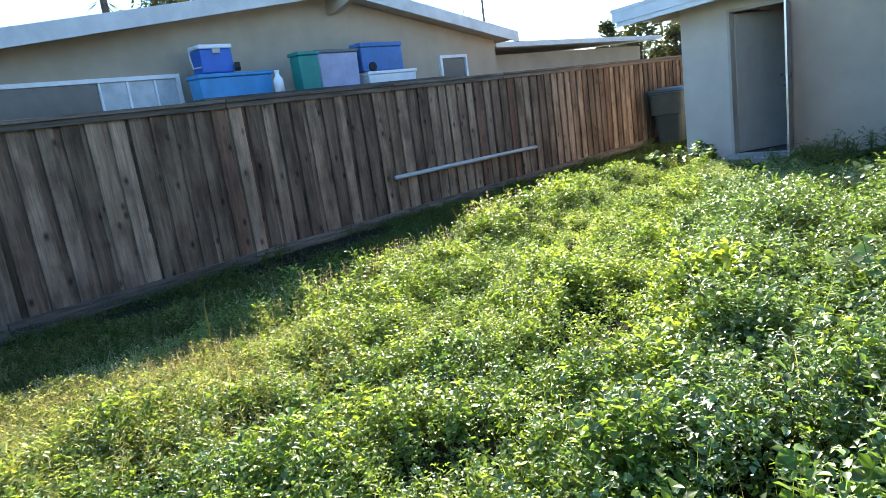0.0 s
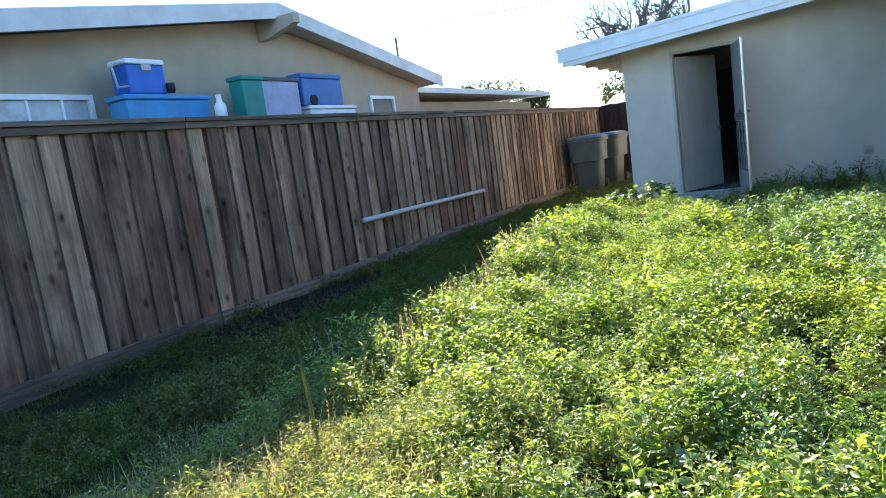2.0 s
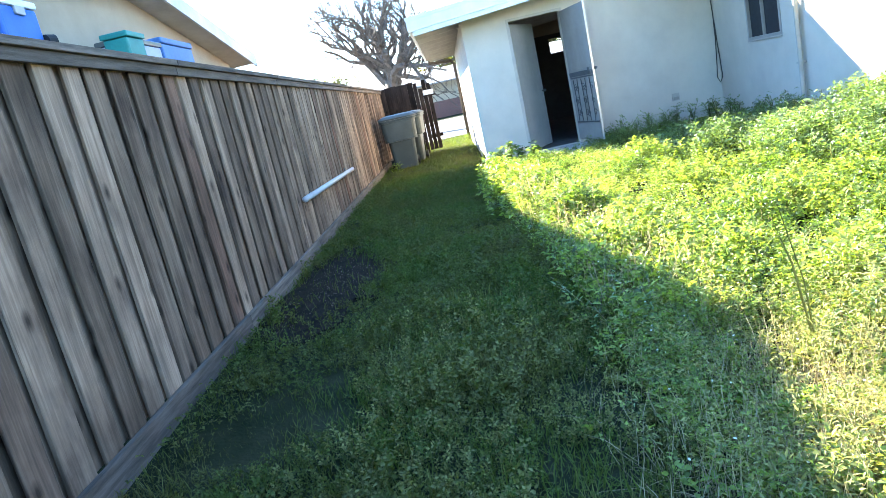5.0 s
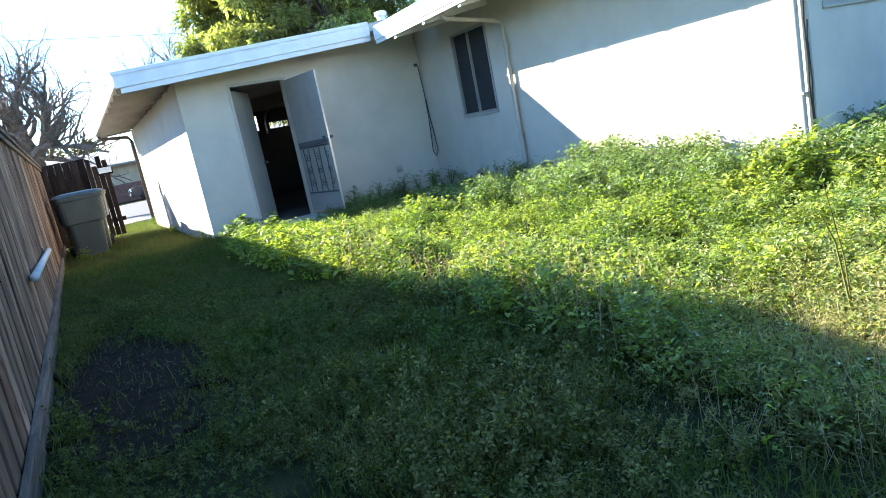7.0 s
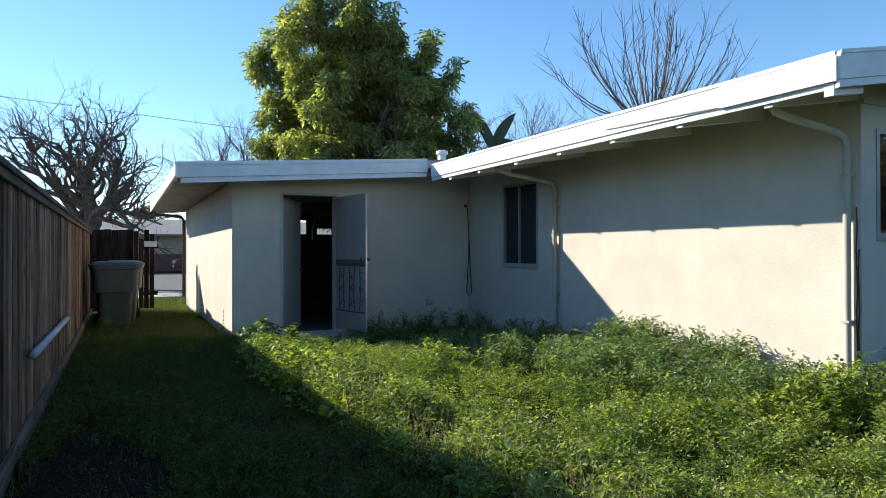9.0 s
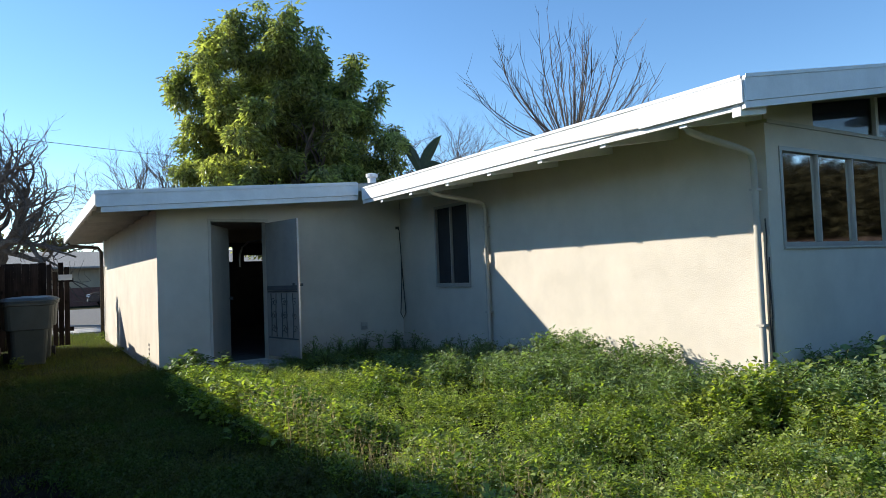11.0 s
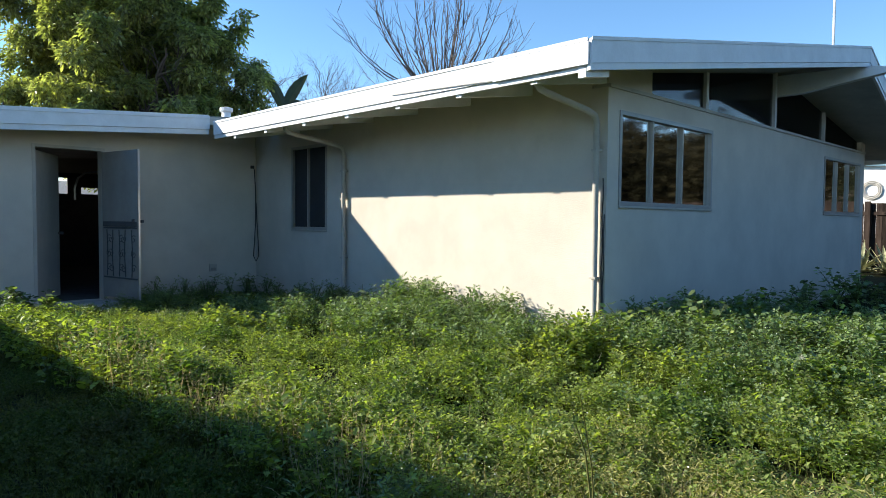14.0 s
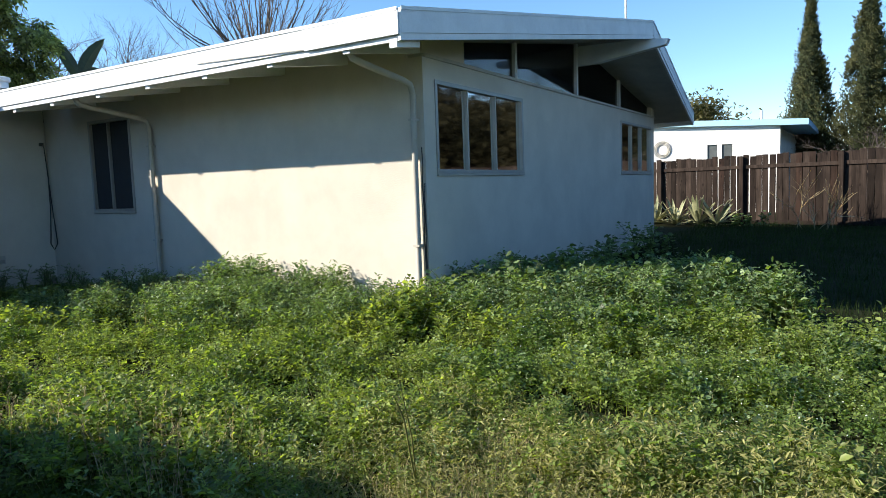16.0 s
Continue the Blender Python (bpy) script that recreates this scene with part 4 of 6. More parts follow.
def weed_points(n, x0, x1, y0, y1, gaps=True):
    """Random places in the weed field; with gaps, only where its clumps stand."""
    x, y = G.uniform(x0, x1, n), G.uniform(y0, y1, n)
    keep = ~in_house(x, y) & (x > weed_edge(y) + G.normal(0, 0.07, n))
    keep &= x < 8.3 + 0.95 * np.minimum(0, y + 8.35) + 0.2 * np.sin(y * 4)
    keep &= ~((x > 2.7) & (x < 3.85) & (y > -0.75))
    if gaps:
        clump = 0.5 * lumps(x * 2.3, y * 2.3, 31) + 0.7 * lumps(x * 5, y * 5, 50)
        keep &= clump > -0.24 + 0.4 * np.exp(-((x - 6.5) / 0.9) ** 2 - ((y + 9.8) / 0.6) ** 2)
        keep &= G.uniform(0, 1, n) > 0.93 * np.exp(-((x - 2.75) / 0.6) ** 2) * (y < -8.8)
    return x[keep], y[keep]


def kite(length, width, fold=0.25, at=(0, 0, 0), turn=0.0):
    c, s = math.cos(turn), math.sin(turn)
    pts = [(0, 0, 0), (-width / 2, 0.5 * length, fold * width), (0, length, -0.1 * length), (width / 2, 0.5 * length, fold * width)]
    return [(at[0] + c * x - s * y, at[1] + s * x + c * y, at[2] + z) for x, y, z in pts]


def spray(leaflets):
    verts, faces = [], []
    for at, turn, length, width in leaflets:
        b = len(verts)
        verts += kite(length, width, 0.3, at, turn)
        faces += [(b, b + 3, b + 2), (b, b + 2, b + 1)]
    return verts, faces


PINNATE = spray([((0, 0.62, 0.02), 0.0, 0.45, 0.30), ((0.02, 0.42, 0.02), -1.0, 0.38, 0.24), ((-0.02, 0.42, 0.02), 1.0, 0.38, 0.24),
                 ((0.02, 0.16, 0), -1.2, 0.34, 0.22)])
TREFOIL = spray([((0, 0.35, 0.05), 0.0, 0.55, 0.46), ((0, 0.33, 0.05), -1.9, 0.5, 0.44), ((0, 0.33, 0.05), 1.9, 0.5, 0.44)])
LANCE = spray([((0, 0, 0), 0.0, 1.0, 0.26)])
ROUND_V = [(0, 0.12, -0.04)] + [(0.5 * math.sin(a) * (1 + 0.12 * (k % 2)), 0.35 - 0.5 * math.cos(a) * (1 + 0.12 * (k % 2)), 0.06 + 0.03 * (k % 2))
                                for k, a in enumerate(np.linspace(0.35, math.tau - 0.35, 9))]
ROUND_F = [(0, k + 2, k + 1) for k in range(8)]
LOBED_V = [(0, 0.12, -0.05)] + [(0.5 * math.sin(a) * (1 - 0.17 * abs(math.cos(2.5 * a))), 0.35 - 0.5 * math.cos(a) * (1 - 0.17 * abs(math.cos(2.5 * a))), 0.05 + 0.05 * math.cos(5 * a))
                                for a in np.linspace(0.3, math.tau - 0.3, 19)]
LOBED_F = [(0, k + 2, k + 1) for k in range(18)]
def blade(w, bend):
    return [(-w, 0, 0), (w, 0, 0), (0.8 * w, 0.35 * bend, 0.6), (-0.8 * w, 0.35 * bend, 0.6), (0, bend, 1.0)]


BLADE_V, THIN_V = blade(0.016, 0.42), blade(0.007, 0.45)
BLADE_F = [(0, 1, 2, 3), (3, 2, 4)]


def leaf_cloud(name, mat, shape, x, y, low, high, size, label, category, tilt=(0.1, 0.9), each=12, wide=0.07):
    """Leaves in clumps round the given plant places."""
    rise = weed_height(x, y) * np.clip(G.normal(0.86, 0.15, len(x)) + 0.52 * lumps(x * 5, y * 5, 50), 0.3, 1.32)
    i = np.repeat(np.arange(len(x)), each)
    n = len(i)
    u = G.uniform(0, 1, n) ** 0.6
    a, r = G.uniform(0, math.tau, n), np.abs(G.normal(0, wide, n)) * (1.25 - 0.6 * u)
    px, py = x[i] + r * np.cos(a), y[i] + r * np.sin(a)
    pz = rise[i] * (low + (high - low) * u)
    k = ~in_house(px, py)
    px, py, pz, a, n = px[k], py[k], pz[k], a[k], int(k.sum())
    m = turns_of(a - math.pi / 2 + G.normal(0, 0.7, n), G.uniform(*tilt, n), G.normal(0, 0.35, n))
    ob = new(name, scatter_mesh(name, mat, *shape, np.stack([px, py, pz], -1), m, size * G.uniform(0.6, 1.4, n)))
    return tagged(ob, label, category, kind="stuff")


def oval(width, fold=0.22):
    """A folded leaf along y, one long, with a midrib and a pointed tip."""
    w, f = width / 2, fold * width
    return ([(0, 0, 0), (-0.85 * w, 0.28, f), (-w, 0.6, f), (0, 1.0, -0.08), (w, 0.6, f), (0.85 * w, 0.28, f), (0, 0.5, 0)],
            [(0, 6, 1), (1, 6, 2), (2, 6, 3), (3, 6, 4), (4, 6, 5), (5, 6, 0)])


def shoot(seed, leaves, leaf, shape, low=0.2, spread=0.08, stem=0.008):
    """One upright weed, a unit high: a leaning stem with leaves wound round it, closer and smaller towards the tip."""
    r = np.random.default_rng(seed)
    base, tri = np.array(shape[0]), shape[1]
    lean, way = r.uniform(0.05, 0.3), r.uniform(0, math.tau)
    at = lambda t: np.array([lean * t * t * math.cos(way), lean * t * t * math.sin(way), t])
    verts = [at(0) + (-stem, 0, 0), at(0) + (stem, 0, 0), at(0.55) + (stem, 0, 0), at(0.55) + (-stem, 0, 0), at(1.0)]
    faces = [(0, 1, 2, 3), (3, 2, 4)]
    for k in range(leaves):
        t = low + (1 - low) * (k / (leaves - 1)) ** 0.75 + r.normal(0, 0.02)
        a, up, ro = k * 2.4 + r.normal(0, 0.35), r.uniform(-0.15, 0.75) + 0.5 * max(0, t - 0.8), r.normal(0, 0.45)
        m = turns_of(np.array([a]), np.array([up]), np.array([ro]))[0]
        size = leaf * (1.15 - 0.5 * t) * r.uniform(0.7, 1.3)
        out = np.array([-math.sin(a), math.cos(a), 0.35]) * spread * (1.1 - 0.75 * t) * r.uniform(0.3, 1.2)
        b = len(verts)
        verts += list((base * size) @ m.T + at(t) + out)
        faces += [tuple(b + i for i in f) for f in tri]
    return [tuple(float(c) for c in v) for v in verts], faces


def weed_stand(name, mat, kinds, x, y, tall, label, tilt=0.16):
    """Upright plants of a few kinds over the given places, higher where they grow in clumps."""
    rise = weed_height(x, y) * tall * np.clip(G.normal(0.88, 0.12, len(x)) + 0.55 * lumps(x * 5, y * 5, 50), 0.3, 1.22)
    which = G.integers(0, len(kinds), len(x))
    for q, kind in enumerate(kinds):
        k = (which == q) & ~in_house(x + 0.06, y + 0.06)
        n = int(k.sum())
        if n == 0:
            continue
        ob = new(name, scatter_mesh(name, mat, *kind, np.stack([x[k], y[k], np.zeros(n)], -1),
                                    turns_of(G.uniform(0, math.tau, n), G.normal(0, tilt, n), G.normal(0, tilt, n)), rise[k]))
        tagged(ob, label, "weeds", kind="stuff")


SPRIG = [shoot(100 + k, 19, 0.195, oval(0.56), 0.15, 0.13) for k in range(3)]
LEAFY = [shoot(105 + k, 26, 0.135, oval(0.6), 0.2, 0.13) for k in range(3)]
FERNY = [shoot(110 + k, 12, 0.32, PINNATE, 0.2, 0.10) for k in range(3)]
FINE = [shoot(115 + k, 18, 0.21, PINNATE, 0.2, 0.10) for k in range(3)]
NARROW = [shoot(120 + k, 16, 0.18, oval(0.24), 0.1, 0.06) for k in range(2)]
BROAD = [shoot(130 + k, 10, 0.18, (LOBED_V, LOBED_F), 0.35, 0.18) for k in range(3)]
NEARBOX, MIDBOX = (1.8, 9.2, -11.8, -6.6), (1.8, 6.1, -6.6, 0.0)
def both(n_near, n_mid, n_far, gaps=True):
    a, b = weed_points(n_near, *NEARBOX, gaps), weed_points(n_mid, *MIDBOX, gaps)
    d = weed_points(n_far, 2.0, 9.2, -15.5, -11.8, gaps)
    return [np.concatenate(t) for t in zip(a, b, d)]


def lush_at(x, y):
    return x - 3.8 + 0.4 * (y + 5.0) + 0.5 * lumps(x, y, 61) > 0.6


x, y = both(6200, 3600, 500)
k = lush_at(x, y)
weed_stand("weeds", WEED, SPRIG, x[~k], y[~k], 1.02, "upright sunlit green weeds with small oval leaves")
weed_stand("weeds", MALLOW, LEAFY, x[k], y[k], 1.02, "taller lush grey-green weeds with oval leaves")
x, y = both(5600, 3400, 400)
k = lush_at(x, y)
weed_stand("weeds", WEED, FERNY, x[~k], y[~k], 1.0, "dense sunlit green weeds with small divided leaves")
weed_stand("weeds", MALLOW, FINE, x[k], y[k], 1.02, "lush weeds with divided grey-green leaves")
x, y = both(2600, 1300, 300)
weed_stand("weeds", MALLOW, NARROW, x, y, 1.08, "narrow-leaved grey-green weeds")
x, y = both(2600, 1000, 200)
k = (lumps(x, y, 12) + 1.2 * np.exp(-((x - 7.2) / 2.0) ** 2 - ((y + 9.2) / 2.0) ** 2)) > 0.2 + 0.7 * (x < 3.6)
weed_stand("weeds", MALLOW, BROAD, x[k], y[k], 1.0, "lobed round-leaved mallow in the weeds")
x, y = weed_points(300, 4.6, 9.0, -10.6, -6.8)
weed_stand("weeds", WEED, BROAD, x, y, 1.1, "bright mallow with large leaves above the weeds")
x, y = both(4200, 2400, 300, gaps=False)
leaf_cloud("weeds", WEED, TREFOIL, x, y, 0.15, 0.7, 0.036, "low green clover between the weeds", "weeds", each=9, wide=0.08)
x, y = both(2400, 1300, 200, gaps=False)
weed_stand("weeds", WEED, SPRIG, x, y, 0.6, "low young weeds under the taller ones", 0.3)


def blades(name, mat, x, y, z, size, label, category, lean=0.5, shape=BLADE_V):
    n = len(x)
    m = turns_of(G.uniform(0, math.tau, n), G.normal(0, lean, n), G.normal(0, 0.2, n))
    ob = new(name, scatter_mesh(name, mat, shape, BLADE_F, np.stack([x, y, z], -1), m, size))
    return tagged(ob, label, category, kind="stuff")


# blades among the weeds
x, y = both(13000, 7000, 5000)
blades("grass", GRASS, x, y, np.zeros_like(x), weed_height(x, y) * G.uniform(0.6, 1.1, len(x)), "thin green grass blades among the weeds", "grass", 0.35, THIN_V)
# dry grass along the edge of the weeds and in pale spots
x, y = both(50000, 22000, 3000)
e = x - weed_edge(y)
k = (G.uniform(0, 1, len(x)) < 0.4 * np.exp(-(e / 0.4) ** 2) * np.clip((-8.0 - y) / 1.5, 0.1, 1) + 0.08 * (lumps(x, y, 15) > 0.45) + 0.03)
blades("dry_grass", STRAW, x[k], y[k], np.zeros(k.sum()), weed_height(x, y)[k] * G.uniform(0.6, 1.15, k.sum()), "thin straw-coloured dry grass at the edge of the weeds", "grass", 0.5, THIN_V)
n = 60000
x, y = G.uniform(1.9, 3.9, n), G.uniform(-11.8, -8.4, n)
k = G.uniform(0, 1, n) < np.exp(-((x - 2.75) / 0.6) ** 2) * np.clip((-8.4 - y) / 0.6, 0, 1) * (0.6 + 0.6 * lumps(x * 3, y * 3, 41))
blades("dry_grass", STRAW, x[k], y[k], np.zeros(k.sum()), G.uniform(0.08, 0.20, k.sum()), "patch of pale straw-coloured dry grass", "grass", 1.1, THIN_V)
x, y = G.uniform(1.9, 3.9, 5000), G.uniform(-11.8, -8.4, 5000)
k = (G.uniform(0, 1, 5000) < np.exp(-((x - 2.75) / 0.65) ** 2)) & (x > weed_edge(y) - 0.1)
leaf_cloud("weeds", PALEWEED, LANCE, x[k], y[k], 0.15, 1.1, 0.024, "withered small-leaved weeds at the edge", "weeds", tilt=(-0.4, 1.0), each=10, wide=0.05)
x, y = G.uniform(1.9, 3.9, 2600), G.uniform(-11.8, -8.2, 2600)
k = x > weed_edge(y)
weed_stand("weeds", PALEWEED, NARROW, x[k], y[k], 1.05, "small yellowed weeds in the dry grass", 0.3)
weed_stand("weeds", WEED, SPRIG, x[k][::2], y[k][::2], 0.8, "small green weeds in the dry grass", 0.3)
# thin seed stalks along the edge of the weeds
STALK_V = [(-0.004, 0, 0), (0.004, 0, 0), (0.003, 0.1, 0.8), (-0.003, 0.1, 0.8)]
STALK_F = [(0, 1, 2, 3)]
for t in (0.72, 0.82, 0.92, 1.0):
    for s in (-1, 1):
        q = len(STALK_V)
        STALK_V += [(0, 0.1 * t, t - 0.03), (s * 0.014, 0.12 * t, t + 0.01), (s * 0.012, 0.1 * t + 0.03, t + 0.05)]
        STALK_F += [(q, q + 1, q + 2)]
n = 1200
y = G.uniform(-11.5, -4.5, n)
x = weed_edge(y) + np.abs(G.normal(0.05, 0.45, n))
ob = new("seed_stalks", scatter_mesh("seed_stalks", STRAW, STALK_V, STALK_F, np.stack([x, y, np.zeros(n)], -1),
                                     turns_of(G.uniform(0, 6.3, n), G.normal(0, 0.3, n), G.normal(0, 0.2, n)), weed_height(x, y) * G.uniform(0.8, 1.25, n)))
tagged(ob, "thin dry seed stalks along the weeds", "stalks", kind="stuff")
# tiny seed heads and flowers
x, y = both(2600, 1500, 300)
n = len(x)
FLOWER = ([(0, 0, 0), (0.5, 0, 0.2), (0.25, 0.43, 0.2), (-0.25, 0.43, 0.2), (-0.5, 0, 0.2), (-0.25, -0.43, 0.2), (0.25, -0.43, 0.2)],
          [(0, 1, 2), (0, 2, 3), (0, 3, 4), (0, 4, 5), (0, 5, 6), (0, 6, 1)])
ob = new("flowers", scatter_mesh("flowers", PETAL, *FLOWER, np.stack([x, y, weed_height(x, y) * G.uniform(0.8, 1.15, n)], -1),
                                 turns_of(G.uniform(0, 6, n), G.normal(0, 0.5, n), G.normal(0, 0.5, n)), G.uniform(0.006, 0.011, n)))
tagged(ob, "tiny white weed flowers", "flowers", kind="stuff")

# rough lawn along the fence: fine blades in tufts, dry thatch, and small weeds
def off_dirt(x, y):
    return ((x - 0.46) / 0.42) ** 2 + ((y + 6.05) / 1.3) ** 2


def tufted(x, y):
    return 1 + 0.45 * lumps(x, y, 21) + 0.45 * lumps(x * 3.5, y * 3.5, 22)


n = 210000
x, y = G.uniform(0.06, 3.1, n), G.uniform(-13.0, 1.0, n)
k = (x < weed_edge(y) + 0.4) & ~in_house(x, y) & (G.uniform(0, 1, n) < np.clip((off_dirt(x, y) - 0.3) * 0.6, 0.05, 1)) & (tufted(x, y) > G.uniform(0.2, 1.0, n))
x, y = x[k], y[k]
blades("lawn", GRASS, x, y, np.full(len(x), -0.01), G.uniform(0.035, 0.085, len(x)) * tufted(x, y), "rough short lawn in the shade of the fence", "lawn", 1.0, blade(0.034, 0.5))
n = 120000
x, y = G.uniform(0.06, 2.9, n), G.uniform(-12.5, 0.5, n)
# dry patches, plus paler blades standing for haze over the shade
pale = np.clip(0.08 + 0.8 * (lumps(x, y, 27) > -0.25) * np.clip((x - 0.7) / 0.6, 0, 1) * np.clip((-6.5 - y) / 1.5, 0.1, 1), 0, 1)
k = (x < weed_edge(y) + 0.3) & ~in_house(x, y) & (G.uniform(0, 1, n) < pale) & (off_dirt(x, y) > 0.8)
blades("dry_grass", THATCH, x[k], y[k], np.full(k.sum(), -0.005), G.uniform(0.04, 0.09, k.sum()) * tufted(x[k], y[k]), "dry olive thatch, thicker where haze lifts the shaded lawn", "grass", 1.1, blade(0.024, 0.5))
n = 26000
x, y = G.uniform(0.1, 2.6, n), G.uniform(-12.5, 0.3, n)
k = (x < weed_edge(y) + 0.4) & ~in_house(x, y) & (lumps(x * 2, y * 2, 24) + 0.6 * lumps(x * 5, y * 5, 25) > -0.2) & (off_dirt(x, y) > G.uniform(0.35, 1.5, n))
x, y, n = x[k], y[k], int(k.sum())
# paler weeds towards this end imitate haze lifting the shade
hazed_lawn = G.uniform(0, 1, n) < 0.62 * np.clip((-7.2 - y) / 1.0, 0, 1) * np.clip((x - 0.5) / 0.5, 0, 1)
for mat, q, label in ((GRASS, ~hazed_lawn, "low small-leaved weeds growing in the lawn"), (THATCH, hazed_lawn, "yellowed olive weeds that lighten the lawn for haze")):
    m = int(q.sum())
    ob = new("weeds", scatter_mesh("weeds", mat, *SPRIG[0], np.stack([x[q], y[q], np.full(m, -0.01)], -1),
                                   turns_of(G.uniform(0, math.tau, m), G.normal(0, 0.4, m), G.normal(0, 0.4, m)), G.uniform(0.04, 0.12, m) * tufted(x[q], y[q])))
    tagged(ob, label, "weeds", kind="stuff")
n = 26000
x, y = G.uniform(0.05, 2.05, n), G.uniform(1.0, 10.4, n)
blades("lawn", GRASS, x, y, np.full(n, -0.01), G.uniform(0.05, 0.11, n), "short lawn between fence and garage", "lawn", 0.7)
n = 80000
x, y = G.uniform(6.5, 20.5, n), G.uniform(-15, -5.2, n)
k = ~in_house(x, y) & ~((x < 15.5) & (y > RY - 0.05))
# the house's shade is also put into this grass colour
blades("lawn", SHADEGRASS, x[k], y[k], np.full(k.sum(), -0.01), G.uniform(0.06, 0.16, k.sum()), "rough lawn coloured darker for the shade of the house", "lawn", 0.6)
x, y = G.uniform(0.1, 2.9, 16000), G.uniform(-12.5, 0.0, 16000)
k = (x < weed_edge(y) + 0.3) & ~in_house(x, y) & (lumps(x, y, 23) > -0.1) & (((x - 0.46) / 0.42) ** 2 + ((y + 6.05) / 1.3) ** 2 > 1)
n = k.sum()
ob = new("clover", scatter_mesh("clover", GRASS, *TREFOIL, np.stack([x[k], y[k], G.uniform(0.03, 0.09, n)], -1),
                                turns_of(G.uniform(0, 6.3, n), G.uniform(0, 0.5, n), G.normal(0, 0.3, n)), G.uniform(0.02, 0.04, n)))
tagged(ob, "small clover leaves in the lawn", "clover", kind="stuff")


# crumbs and dead leaves on the bare dirt
n = 420
x, y = G.normal(0.46, 0.2, n), G.normal(-6.05, 0.6, n)
k = x > 0.08
n = k.sum()
ob = new("crumbs", scatter_mesh("crumbs", RAIL, *FLOWER, np.stack([x[k], y[k], np.full(n, 0.02)], -1), turns_of(G.uniform(0, 6, n), G.normal(0, 0.4, n), G.normal(0, 0.4, n)), G.uniform(0.004, 0.013, n)))
tagged(ob, "crumbs and dead leaves on the bare dirt", "litter", kind="stuff")


# taller single plants
def tall_weed(place, height, seed, mat, label, round_leaf=True, name="mallow_plant", category="weed"):
    r = np.random.default_rng(seed)
    p = thing(name, (*place, 0), label, category, group="tall weeds by the house")
    tops = []
    for s in range(int(r.integers(5, 8))):
        a, lean = r.uniform(0, math.tau), r.uniform(0.05, 0.45) * height
        hgt = height * r.uniform(0.6, 1.0)
        pts = [(place[0] + lean * t * t * math.cos(a), place[1] + lean * t * t * math.sin(a), hgt * t) for t in (0, 0.35, 0.7, 1)]
        part("stem", tube(bmesh.new(), pts, [0.006, 0.005, 0.004, 0.002], 4), STEM, p)
        for t in np.linspace(0.25, 1, 12):
            tops.append((place[0] + lean * t * t * math.cos(a) + r.normal(0, 0.045), place[1] + lean * t * t * math.sin(a) + r.normal(0, 0.045), hgt * t + r.normal(0, 0.02)))
    n = len(tops)
    shape = (ROUND_V, ROUND_F) if round_leaf else PINNATE
    ob = new("foliage", scatter_mesh("foliage", mat, *shape, np.array(tops), turns_of(r.uniform(0, 6.3, n), r.uniform(-0.3, 0.8, n), r.normal(0, 0.3, n)),
                                    r.uniform(0.045, 0.085, n)))
    ob.parent = p
    ob.matrix_parent_inverse = p.matrix_basis.inverted()
    return p


for k, (px, py, ph) in enumerate(((6.3, -7.15, 0.52), (6.55, -7.35, 0.5), (7.75, -7.25, 0.55), (7.95, -7.6, 0.55), (7.2, -8.4, 0.46), (6.45, -7.6, 0.6), (5.95, -7.12, 0.54), (5.8, -6.95, 0.46), (5.6, -4.3, 0.46),
                                  (5.75, -4.7, 0.48), (5.3, -3.9, 0.42), (2.45, -0.5, 0.34), (2.62, -0.4, 0.34), (2.25, -0.7, 0.3), (2.75, -0.85, 0.3), (2.1, -1.2, 0.3), (10.4, -7.15, 0.5), (11.2, -7.3, 0.6), (9.6, -7.2, 0.46), (11.9, -7.1, 0.56), (8.9, -7.1, 0.46), (8.4, -7.05, 0.44), (12.5, -7.2, 0.5), (10.9, -7.6, 0.55), (11.6, -7.7, 0.5), (9.2, -7.5, 0.5), (10.0, -7.5, 0.46))):
    tall_weed((px, py), ph, 30 + k, MALLOW, "leafy green mallow plant against the house wall")
for k, (px, py, ph) in enumerate(((4.25, -0.3, 0.34), (4.45, -0.45, 0.30), (4.7, -0.3, 0.36), (4.95, -0.5, 0.34), (5.15, -0.3, 0.38), (5.4, -0.35, 0.40), (5.6, -0.5, 0.34), (5.8, -0.25, 0.34), (5.85, -0.7, 0.32),
                                  (4.1, -0.75, 0.32), (4.6, -0.8, 0.28), (5.75, -1.2, 0.34), (5.85, -1.7, 0.32), (5.8, -2.2, 0.36), (5.85, -2.55, 0.42), (5.7, -2.9, 0.38), (5.8, -3.3, 0.42), (5.6, -3.1, 0.36), (4.1, -1.2, 0.32))):
    tall_weed((px, py), ph, 60 + k, MALLOW, "dark weed in the shade at the foot of the wall", False, "wall_weed")
for k, (px, py, ph) in enumerate(((2.1, 0.9, 0.16), (1.95, 7.2, 0.22), (0.35, 2.3, 0.2), (1.98, 4.0, 0.12))):
    tall_weed((px, py), ph, 80 + k, WEED, "small weed beside the wall", False, "wall_weed")
stick = thing("dry_stalk", (2.7, -8.84, 0), "single bare dry stalk standing in the weeds", "stalk")
bm = bmesh.new()
tube(bm, [(2.73, -8.85, 0), (2.71, -8.84, 0.33), (2.655, -8.82, 0.62)], [0.004, 0.003, 0.0015], 5)
tube(bm, [(2.72, -8.85, 0.1), (2.68, -8.83, 0.4), (2.66, -8.80, 0.5)], [0.005, 0.004, 0.002], 5)
part("stem", bm, THATCH, stick)


